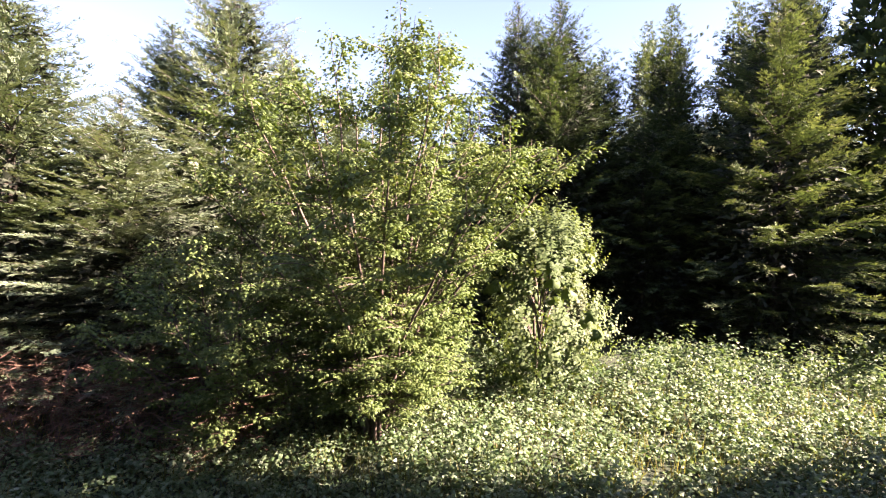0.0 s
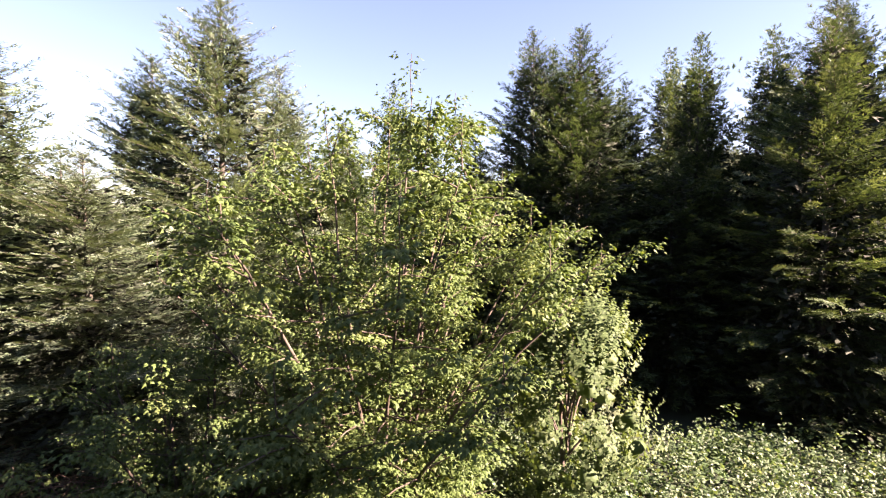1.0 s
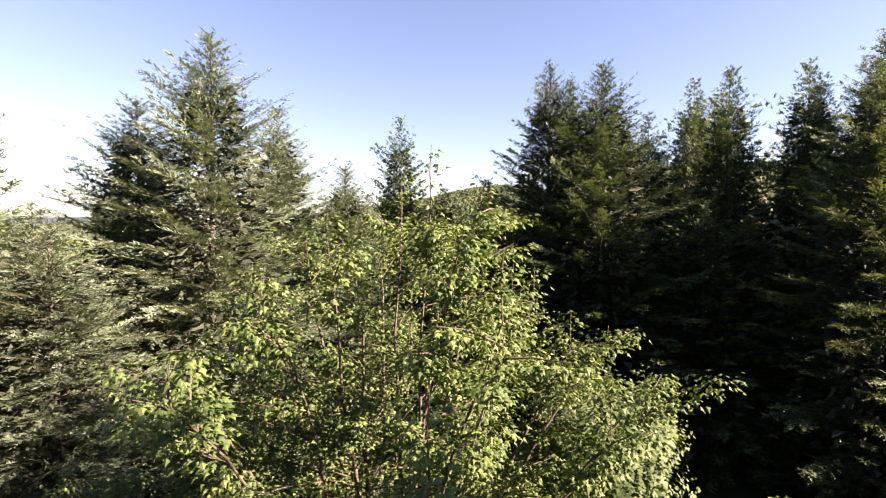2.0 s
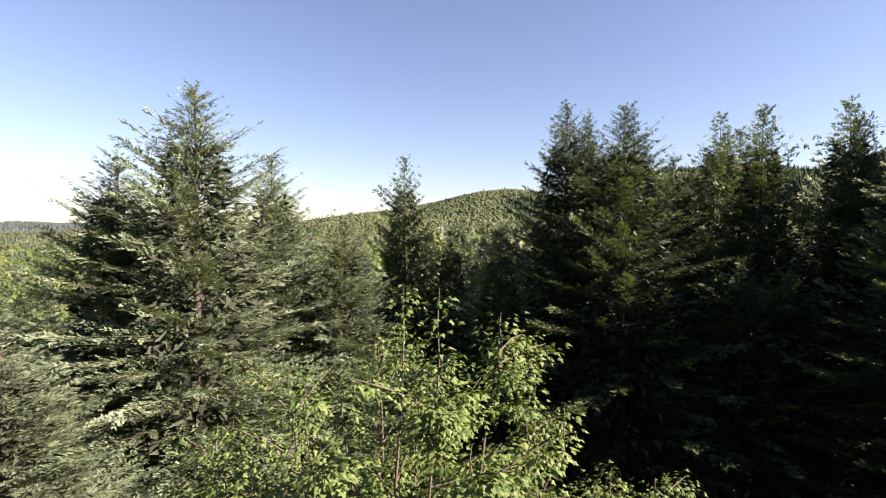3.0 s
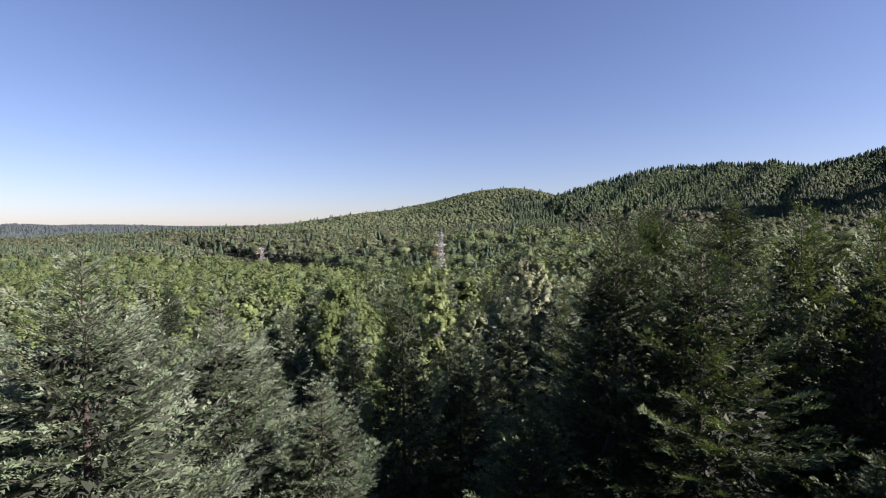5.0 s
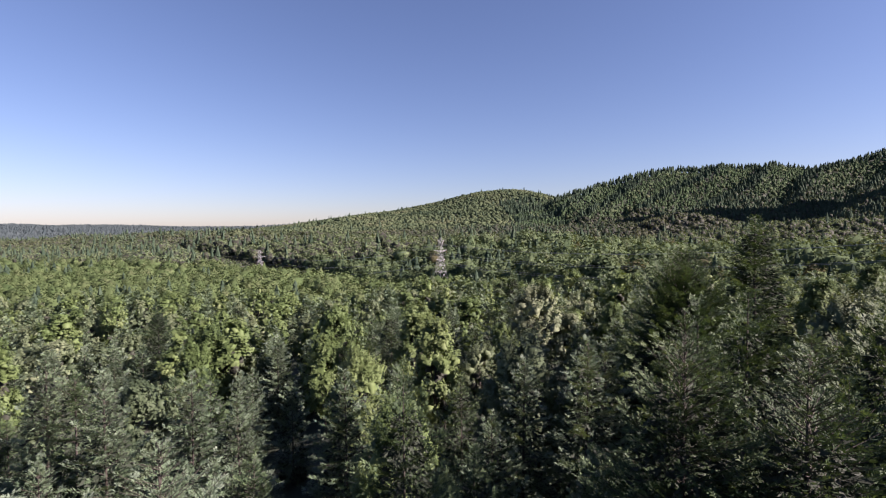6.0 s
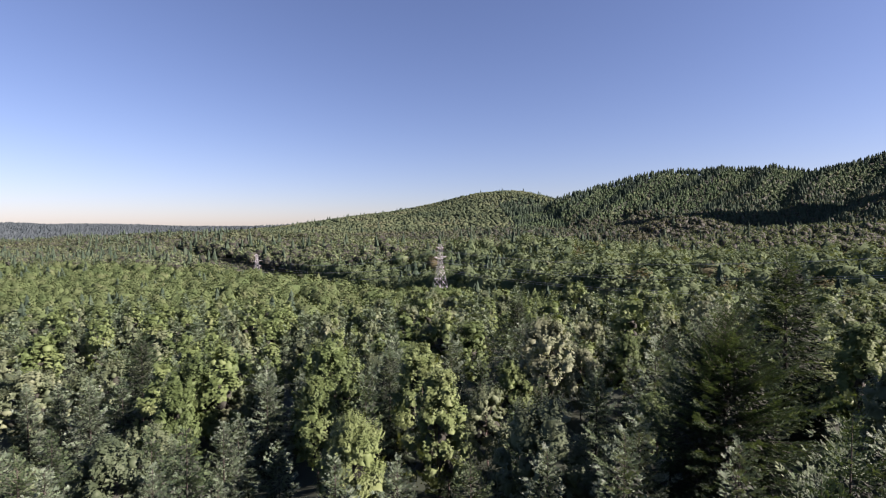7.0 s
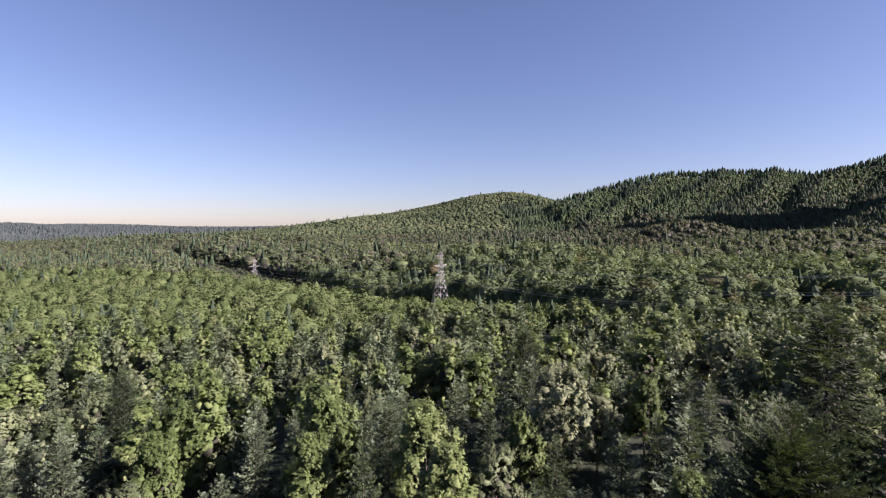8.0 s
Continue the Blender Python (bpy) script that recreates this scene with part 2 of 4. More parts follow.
def ground(x, y):
    x, y = np.asarray(x, float), np.asarray(y, float)
    z = 0.25 * wave(x, y, 4.0) * smooth(4, 20, y)
    z = z + 0.5 * smooth(10, 16, y)
    # the young wood's floor falls away ahead and to the left, down to the cleared strip under the power line
    line = past_line(x, y)
    fall = 1.0 - 0.058 * (np.clip(y, 45, 225) - 45) - 4.2 * smooth(-3, -25, x) + 0.1 * np.clip(x, 0, 26) * smooth(112, 70, y)
    fall = fall - 4.5 * np.exp(-((line / 34.0) ** 2)) * smooth(120, 190, y) + 3.0 * smooth(25, 110, line)
    z = z + smooth(30, 47, y) * fall * smooth(520, 260, y)
    z = z + smooth(260, 520, y) * -5.0
    z = z + (2.5 * wave(x, y, 45.0, 2.0) + 3.0 * wave(1.4 * x, 2.2 * y, 60.0, 5.0)) * smooth(180, 340, y) + 4 * smooth(300, 800, y)
    # rounded hill ahead
    hill_a = bump2(x, y, 190, 1330, 210, np.where(y < 1330, 440, 330), 100) + bump2(x, y, -130, 1330, 280, np.where(y < 1330, 440, 360), 50)
    # long wooded ridge on the right with spurs
    crest = 930 + 40 * np.sin(x / 160.0)
    along = smooth(118, 232, x) * 76 + np.clip(x - 225, 0, 900) * 0.135
    along = along + 20 * np.exp(-(((x - 400) / 115) ** 2)) - 15 * np.exp(-(((x - 670) / 80) ** 2))
    share = spurs(x, y)
    rib = np.where(share < 0.34, share / 0.34, (1 - share) / 0.66)
    down = crest - y
    ridge_b = along * np.exp(-(np.abs(y - crest) / np.where(y < crest, 225, 190)) ** 1.6)
    ridge_b = ridge_b + (rib - 0.5) * np.minimum(18.0, 0.4 * along) * smooth(-5, 60, down) * smooth(270, 190, down)
    # nearer steep spur on the far right
    c2 = 560 + 0.25 * (x - 480)
    spur_c = smooth(300, 720, x) * 122 * np.exp(-(np.abs(y - c2) / 100) ** 1.7)
    z = z + np.maximum(np.maximum(hill_a, ridge_b), spur_c) + bump2(x, y, -420, 1700, 500, 400, 20)
    # unseen high shoulder of the ridge, added further right to shadow the spur
    z = z + bump2(x, y, 860, 475, 130, 125, 560)
    z = z + bump2(x, y, 330, 420, 150, 90, 18) + bump2(x, y, 262, 560, 48, 60, 20)
    # low hills far off on the left, whose woods carry a blue haze tint
    z = z + smooth(1500, 3200, y) * smooth(400, -500, x) * (40 + 18 * wave(x, y, 420.0, 1.0) + 9 * wave(x, y, 130.0, 3.0))
    return z


def ground_sheet():
    # rows crowd together near the camera and spread out towards the horizon
    r = np.concatenate([np.linspace(-60, 60, 60, endpoint=False), 60 + 4400 * np.linspace(0, 1, 300) ** 2.2])
    a = np.linspace(-1, 1, 241)
    Y = np.repeat(r[:, None], len(a), 1)
    half = np.maximum(1.35 * np.abs(r) + 70, 120)[:, None]
    X = a[None, :] * half
    Z = ground(X, Y) - 1.8 * smooth(450, 700, Y)
    v = np.stack([X, Y, Z], -1).reshape(-1, 3)
    i, j = np.meshgrid(np.arange(len(r) - 1), np.arange(len(a) - 1), indexing="ij")
    k = len(a)
    f = np.stack([i * k + j, i * k + j + 1, (i + 1) * k + j + 1, (i + 1) * k + j], -1).reshape(-1, 4)
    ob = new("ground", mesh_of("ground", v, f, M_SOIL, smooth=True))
    tagged(ob, "dark forest soil rolling away to wooded hills", "ground", kind="structure")


ground_sheet()


# ---- trees ----
def round_lump(times):
    """Unit icosphere: vertices and faces."""
    bm = bmesh.new()
    bmesh.ops.create_icosphere(bm, subdivisions=times, radius=1.0)
    v = np.array([x.co[:] for x in bm.verts])
    f = np.array([[x.index for x in p.verts] for p in bm.faces if p.calc_center_median().z > -0.45])
    bm.free()
    return v, f


LUMP, SMALL_LUMP = round_lump(2), round_lump(1)


def lumps(rng, centre, radii, rough=0.18, shape=LUMP):
    """Uneven solid masses of foliage round each centre, with half-widths radii."""
    lv, lf = shape
    n, k = len(centre), len(lv)
    ph = rng.random((n, 1, 3)) * 6.283
    s = 1 + 0.30 * np.sin(3.1 * lv[None, :, 0] + ph[..., 0]) * np.cos(3.7 * lv[None, :, 1] + ph[..., 1]) + 0.18 * np.sin(5 * lv[None, :, 2] + ph[..., 2])
    s = s * rng.uniform(1 - rough, 1 + rough, (n, k))
    v = centre[:, None] + lv[None] * s[..., None] * radii[:, None]
    f = (np.arange(n)[:, None, None] * k + lf[None]).reshape(-1, 3)
    return v.reshape(-1, 3), f


def spruce_width(u, full):
    """How wide a spruce is at a share of its height."""
    return (1 - u) ** full * (1 - 0.3 * smooth(0.3, 0.0, u)) * (1 - 0.25 * smooth(0.82, 0.97, u))


def spruce_mesh(seed, H, R, whorl=0.42, per=11, step=0.16, tuft=0.042, droop=0.12, base=0.03, full=0.85, core=14, broad=0.36, inside=70, loose=1.0):
    """Needles of a spruce: whorls of boughs, each a flat spray of twigs set with short tufts. Returns needles, boughs
    and the dark inside that stands for shade.
    """
    rng = np.random.default_rng(seed)
    zs, z = [], base * H + 0.3
    while z < H * 0.975:
        zs.append(z)
        z += whorl * (1 - 0.45 * smooth(0.55, 0.95, z / H)) * rng.uniform(0.75, 1.25)
    S, D, Ln, N, E, bough_p, bough_r = [], [], [], [], [], [], []
    lobe = rng.random(3) * 6.3
    up3 = np.array([0, 0, 1.0])
    for z in zs:
        u = z / H
        r = R * float(spruce_width(u, full)) + 0.07
        n = max(4, int(round(per * (0.7 + 0.6 * rng.random()))))
        for a in rng.random() * 6.3 + np.arange(n) * 6.283 / n + rng.normal(0, 0.3, n):
            L = r * rng.uniform(0.62, 1.10) * (1 + 0.14 * np.sin(2 * a + lobe[0] + 3 * u) + 0.10 * np.sin(3 * a + lobe[1] - 5 * u))
            if rng.random() < 0.06:
                L *= 1.18
            rise = 0.85 * u**1.4 + rng.normal(0.12, 0.14) - 0.10 * (1 - u)
            k = max(3, int(L / step))
            s = (np.arange(k) + rng.random()) / k
            out, side = np.array([np.cos(a), np.sin(a), 0.0]), np.array([-np.sin(a), np.cos(a), 0.0])
            bend = rng.normal(0, 0.12)
            z0 = z + rng.normal(0, whorl * 0.28)

            def along(q):
                hq = rise * q - droop * q**1.6 * (1 - u) + 0.35 * droop * q**4
                return out * (q * L)[:, None] + side * (bend * L * q**2)[:, None] + up3 * (z0 + hq * L)[:, None]

            P = along(s)
            T = norm(np.gradient(P, axis=0))
            flat = norm(np.cross(T, side) + side * rng.normal(0, 0.45))
            bough_p.append(along(np.array([0.0, 0.33, 0.66, 0.95])))
            bough_r.append(np.linspace(0.008 + 0.007 * L, 0.003, 4))
            keep = s > 0.12
            for sg in (-1, 1):
                tl = (min(0.14, 0.03 + 0.14 * L) + 0.38 * L * (1 - s) ** 0.9 * np.minimum(1, 0.3 + 2.0 * s)) * rng.uniform(0.6, 1.2, k)
                tl = np.minimum(tl, 0.7)
                d = norm(T * rng.uniform(0.8, 1.4, (k, 1)) + sg * side[None] * rng.uniform(0.6, 1.0, (k, 1)) + up3 * rng.normal(0.08, 0.24 * loose, (k, 1)))
                S.append(P[keep]), D.append(d[keep]), Ln.append(tl[keep]), N.append(flat[keep]), E.append(s[keep])
            d = norm(T + side[None] * rng.normal(0, 0.5, (k, 1)) + up3 * rng.choice([-0.6, 0.6], (k, 1)))
            S.append(P[keep]), D.append(d[keep]), Ln.append(rng.uniform(0.12, 0.30, k)[keep] * min(1.0, 0.3 + 0.4 * L)), N.append(flat[keep]), E.append(s[keep])
            S.append(P[-1:]), D.append(T[-1:]), Ln.append(np.array([0.10 + 0.06 * L])), N.append(flat[-1:]), E.append(np.ones(1))
    S.append(np.array([[0, 0, H * 0.94]])), D.append(up3[None]), Ln.append(np.array([H * 0.055])), N.append(np.array([[1.0, 0, 0]])), E.append(np.ones(1))
    # inner twigs
    m = int(core * H * R)
    u = 1 - rng.random(m) ** 0.6 * 0.97
    rr = R * spruce_width(u, full) * 0.45 * np.sqrt(rng.random(m))
    a = rng.random(m) * 6.283
    S.append(np.stack([rr * np.cos(a), rr * np.sin(a), u * H - 0.1], 1))
    D.append(norm(np.stack([np.cos(a), np.sin(a), rng.normal(0.1, 0.5, m)], 1) + rng.normal(0, 0.5, (m, 3))))
    Ln.append(rng.uniform(0.15, 0.4, m) * (0.4 + 0.6 * smooth(1.0, 0.75, u))), N.append(norm(up3 + rng.normal(0, 0.4, (m, 3)))), E.append(np.zeros(m))
    S, D, Ln = np.concatenate(S), np.concatenate(D), np.concatenate(Ln)
    n = len(S)
    N, E = np.concatenate(N), np.concatenate(E)
    up = norm(N * np.where(N[:, 2:] < 0, -1.0, 1.0) + rng.normal(0, 0.32 * loose, (n, 3)))
    # short tufts on both sides of each twig and one at its tip
    reps = np.clip(np.round(Ln / tuft), 1, 20).astype(int) + 1
    idx = np.repeat(np.arange(n), reps)
    j = np.arange(len(idx)) - np.repeat(np.cumsum(reps) - reps, reps)
    last = j == reps[idx] - 1
    m = len(idx)
    q = np.where(last, 0.85, (j + rng.random(m)) / reps[idx])
    sg = np.where(last, 0.15, 1.0) * np.where(j % 2 == 0, -1.0, 1.0)
    sd = norm(np.cross(D[idx], up[idx]))
    S2 = S[idx] + D[idx] * (Ln[idx] * q)[:, None] - up3 * (0.10 * Ln[idx] * q**2)[:, None]
    D2 = norm(D[idx] + sd * (sg * rng.uniform(0.4, 0.9, m))[:, None] + up3 * 0.12 + rng.normal(0, 0.14, (m, 3)))
    L2 = (0.05 + 1.5 * tuft) * rng.uniform(0.75, 1.3, m) * (1.15 - 0.35 * q) * (1 - 0.45 * smooth(0.75 * H, H, S2[:, 2]))
    v, f = flakes(S2, D2, L2, L2 * broad * rng.uniform(0.8, 1.25, m), norm(up[idx] + rng.normal(0, 0.2 * loose, (m, 3))))
    pale = np.clip(E[idx] * 1.15 - 0.25 + 0.25 * q, 0, 1) > rng.uniform(0.55, 1.05, m)
    # near-black flakes inside, in place of the shade between boughs
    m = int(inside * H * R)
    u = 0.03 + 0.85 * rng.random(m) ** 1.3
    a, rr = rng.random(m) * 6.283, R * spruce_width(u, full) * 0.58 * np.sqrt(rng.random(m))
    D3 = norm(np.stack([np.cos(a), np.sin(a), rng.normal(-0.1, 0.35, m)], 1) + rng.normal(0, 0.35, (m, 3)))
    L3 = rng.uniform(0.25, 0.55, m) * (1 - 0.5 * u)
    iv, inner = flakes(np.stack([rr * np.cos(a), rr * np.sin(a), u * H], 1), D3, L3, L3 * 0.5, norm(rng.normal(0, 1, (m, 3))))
    return v, f, bough_p, bough_r, iv, inner, pale


TIPS = {M_SPRUCE: M_SPRUCETIP, M_BLUE: M_BLUETIP}


def spruce(name_seed, H, R, mat, label, fine=2, group="spruces", **kw):
    """A spruce as a trunk with its boughs and a crown of needles, standing at the origin."""
    v, f, bp, br, iv, inner, pale = spruce_mesh(name_seed, H, R, **kw)
    root = new("spruce_tree")
    q = np.linspace(0, 1, 9)
    path = np.stack([0.04 * np.sin(3 * q + name_seed), 0.04 * np.cos(2 * q), q * H * 0.98], 1)
    tv, tf = tubes([path], [0.010 * H * (1 - q) ** 0.9 + 0.006], 8)
    if fine > 1:
        bv, bf = tubes(bp, br, 3)
        tf = np.concatenate([tf, bf + len(tv)])
        tv = np.concatenate([tv, bv])
    part("trunk", mesh_of("trunk", tv, tf, M_SPRUCEBARK, True), root, "grey-brown bark")
    part("crown", mesh_of("crown", np.concatenate([v, iv]), [f[~pale], inner + len(v), f[pale]], [mat, M_BOUGHSHADE, TIPS[mat]], index=[0, 1, 2]), root, "needled boughs with paler shoot tips")
    return tagged(root, label, "tree", group)


def crown_points(rng, n_clumps, R, H0, H1, pointed=0.4):
    """Clump centres and sizes spread through an uneven crown between two heights."""
    u = rng.random(n_clumps) ** 0.8
    prof = np.sin(np.pi * np.clip(0.12 + 0.8 * u, 0, 1)) ** 0.7 * (1 - pointed * u)
    a, q = rng.random(n_clumps) * 6.283, rng.random(n_clumps) ** 0.28
    lobe = 1 + 0.22 * np.sin(3 * a + rng.random() * 6) + 0.12 * np.sin(5 * a + rng.random() * 6)
    rr = R * prof * q * lobe
    c = np.stack([rr * np.cos(a), rr * np.sin(a), H0 + (H1 - H0) * u], 1)
    return c, R * rng.uniform(0.18, 0.34, n_clumps)


def broad_mesh(seed, H, R, clumps, leaves, leaf, base=0.18, pointed=0.45, droop=0.5, per=12, far=False, dark=14):
    """Leafy shoots that stand up and out from the clumps of a crown, round dark lumps in place of inner shade."""
    rng = np.random.default_rng(seed)
    c, s = crown_points(rng, clumps, R, base * H, 0.94 * H, pointed)
    mid = np.array([0, 0, (0.35 + 0.3 * base) * H])
    n = leaves // per
    pick = rng.integers(0, clumps, n)
    body = norm(c - mid)[pick]
    d = norm(rng.normal(0, 1, (n, 3)) + 1.1 * body + [0, 0, 0.5])
    foot = c[pick] + d * (s[pick] * rng.uniform(0.4, 0.95, n))[:, None]
    axis = norm(0.55 * d + [0, 0, 0.7] + rng.normal(0, 0.25, (n, 3)))
    reach = 0.30 * R * rng.uniform(0.5, 1.15, n)
    i = np.repeat(np.arange(n), per)
    m = len(i)
    t = np.tile((np.arange(per) + 0.5) / per, n) + rng.normal(0, 0.04, m)
    ring = norm(np.cross(axis[i], rng.normal(0, 1, (m, 3))))
    P = foot[i] + axis[i] * (reach[i] * t)[:, None]
    way = norm(ring + 0.45 * axis[i] + [0, 0, -0.35 * droop])
    up = norm(0.5 * body[i] + 1.0 * d[i] + 0.2 * axis[i] + rng.normal(0, 0.18, (m, 3)))
    way = across(way, up)
    L = leaf * rng.uniform(0.7, 1.3, m) * (1.15 - 0.4 * t)
    v, f = flakes(P, way, 1.2 * L, L, up) if far else blades(P, way, L, 0.75 * L, up, fold=0.2, belly=0.45)
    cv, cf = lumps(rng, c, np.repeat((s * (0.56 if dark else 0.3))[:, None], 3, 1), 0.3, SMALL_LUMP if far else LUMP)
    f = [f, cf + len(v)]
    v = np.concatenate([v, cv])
    # dark lumps deep in the crown, coloured as shade
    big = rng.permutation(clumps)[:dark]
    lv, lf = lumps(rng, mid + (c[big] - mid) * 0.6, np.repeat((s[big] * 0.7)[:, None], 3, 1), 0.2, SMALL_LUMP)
    return np.concatenate([v, lv]), [*f, lf + len(v)], c


def broadleaf(seed, H, R, mat, label, clumps=40, leaves=2200, leaf=0.22, group="young broadleaf trees", name="broadleaf_tree", **kw):
    v, f, c = broad_mesh(seed, H, R, clumps, leaves, leaf, **kw)
    rng = np.random.default_rng(seed + 5)
    root = new(name)
    q = np.linspace(0, 1, 7)
    paths, radii = [np.stack([0.15 * np.sin(2 * q + seed), 0.15 * np.sin(3 * q), q * H * 0.8], 1)], [0.011 * H * (1 - 0.9 * q) + 0.01]
    for k in c[rng.permutation(len(c))[:14]]:
        z0 = max(0.1 * H, k[2] * rng.uniform(0.35, 0.7))
        a = np.array([0, 0, z0])
        paths.append(a + (k - a) * q[:, None] + np.array([0, 0, 0.3]) * np.sin(np.pi * q)[:, None])
        radii.append(0.035 * (1 - 0.8 * q))
    tv, tf = tubes(paths, radii, 5)
    part("trunk", mesh_of("trunk", tv, tf, M_BARK, True), root, "grey bark with thin limbs")
    part("crown", mesh_of("crown", v, f, [mat, M_CROWNSHADE], True, [0, 0, 1]), root)
    return tagged(root, label, "tree", group)


def put(ob, x, y, turn=0.0, size=1.0, sink=0.05):
    ob.matrix_basis = Matrix.Translation((x, y, float(ground(x, y)) - sink)) @ Matrix.Rotation(turn, 4, "Z") @ Matrix.Diagonal((size, size, size, 1))
    return ob


def again(ob, x, y, turn, size):
    c = copy_thing(ob, Matrix())
    return put(c, x, y, turn, size)


# spruces near the camera's way: place, height of the tip, spread, tone (1 silvery), detail
SPRUCES = [
    (-7.8, 19.2, 15.4, 6.2, 1, 2), (-10.9, 20.5, 13.8, 5.2, 1, 2), (-7.0, 23.0, 14.1, 5.2, 1, 2), (-4.4, 23.0, 11.9, 4.6, 1, 2),
    (-2.6, 27.0, 14.6, 3.6, 0, 1), (-13.4, 15.6, 13.6, 6.4, 1, 2), (-9.4, 14.8, 9.4, 5.0, 1, 2), (-12.4, 18.0, 10.0, 4.0, 1, 1),
    (3.8, 24.4, 16.3, 5.2, 0, 2), (5.5, 22.9, 15.8, 5.6, 0, 2), (5.2, 26.5, 16.4, 4.0, 0, 1), (11.3, 24.4, 16.2, 4.6, 0, 1),
    (11.5, 27.8, 16.7, 4.4, 0, 1), (14.4, 24.2, 16.4, 4.6, 0, 1), (16.2, 22.6, 17.2, 4.6, 0, 1), (13.0, 19.0, 15.4, 5.6, 0, 2), (8.6, 30.0, 16.2, 4.8, 0, 1), (14.0, 30.5, 16.6, 4.8, 0, 1), (19.5, 26.0, 16.8, 5.0, 0, 1), (17.0, 27.0, 16.4, 5.0, 0, 1),
    (8.4, 25.6, 14.5, 4.4, 0, 1), (1.2, 23.6, 11.4, 3.6, 0, 1), (8.8, 21.4, 10.5, 4.2, 0, 1), (-0.6, 28.5, 11.5, 3.6, 0, 1),
    (12.0, 41.5, 16.9, 7.8, 0, 2), (26.8, 58.5, 19.4, 7.0, 0, 1), (8.3, 84.5, 12.2, 4.8, 0, 1), (-10.3, 117.0, 6.4, 4.6, 0, 1), (-6.7, 61.0, 10.6, 4.4, 1, 1), (-38.3, 76.2, 9.0, 4.6, 0, 1),
    # wood on the right and behind, mostly unseen, added to shade meadow and spruces
    (15.6, 21.6, 16.0, 4.8, 0, 1), (10.6, 21.8, 10.0, 4.6, 0, 1), (18.0, 18.8, 15.0, 4.8, 0, 0), (21.5, 19.6, 20.0, 5.0, 0, 0), (24.8, 24.4, 21.0, 5.4, 0, 0), (28.0, 27.0, 22.0, 5.4, 0, 0), (19.5, 22.5, 17.0, 5.0, 0, 0), (24.0, 21.0, 20.0, 5.0, 0, 0),
    (26.0, 18.4, 18.0, 5.0, 0, 0), (30.0, 19.0, 20.0, 5.0, 0, 0),
    (13.0, 2.2, 18.8, 5.4, 0, 0), (12.6, 4.4, 12.0, 4.8, 0, 0), (12.4, 1.4, 19.0, 5.4, 0, 0), (18.8, 16.0, 9.0, 4.2, 0, 0), (11.5, -1.4, 19.0, 5.4, 0, 0), (14.5, -3.6, 20.0, 5.4, 0, 0), (10.0, -7.0, 17.0, 5.4, 0, 0), (7.0, -10.0, 17.0, 5.4, 0, 0),
    # unseen wood behind and to the left, added to cut the sky's light
    (3.5, -11.0, 17.0, 5.4, 0, 0), (0.0, -10.0, 18.0, 5.4, 0, 0), (-4.0, -10.5, 17.0, 5.4, 0, 0), (-8.0, -9.0, 18.0, 5.4, 0, 0), (-12.0, -7.0, 17.0, 5.4, 0, 0), (-15.5, -3.0, 18.0, 5.4, 0, 0), (-17.0, 2.0, 17.0, 5.4, 0, 0),
    (-17.0, 7.0, 16.0, 5.4, 0, 0), (-18.0, 12.0, 15.0, 5.0, 0, 0),
    # two more unseen trees on the right, added for shade
    (17.6, 2.1, 21.0, 5.4, 0, 0), (18.0, -1.0, 22.0, 5.4, 0, 0),
]
MODELS = {}
LABELS = ("tall dark green spruce with drooping boughs", "sunlit grey-green spruce with silvery bough tips")
for i, (x, y, tip, spread, tone, fine) in enumerate(SPRUCES):
    wide = spread > 7.5
    key = (tone, fine, i % 2, wide)
    if key not in MODELS:
        mat = (M_SPRUCE, M_BLUE)[tone]
        dense = (dict(whorl=0.8, per=6, step=0.42, tuft=0.32, core=6, broad=0.5, inside=16), dict(whorl=0.46, per=9, step=0.22, tuft=0.085, core=10, broad=0.42, loose=0.6), dict())[fine]
        if wide:
            dense = dict(per=14, full=0.8, droop=0.4, tuft=0.065, step=0.17, broad=0.5, inside=110, loose=0.8)
        ob = MODELS[key] = spruce(11 + 7 * (i % 2) + 31 * tone + 3 * fine, 15.0, 7.6 if wide else 4.6, mat, LABELS[tone] if not wide else "broad dark spruce with long drooping boughs", fine, **dense)
    else:
        ob = copy_thing(MODELS[key], Matrix())
    h = tip - float(ground(x, y))
    girth = spread / (7.6 if wide else 4.6)
    ob.matrix_basis = Matrix.Translation((x, y, float(ground(x, y)) - 0.05)) @ Matrix.Rotation(1.7 * i, 4, "Z") @ Matrix.Diagonal((girth, girth, h / 15.0, 1))


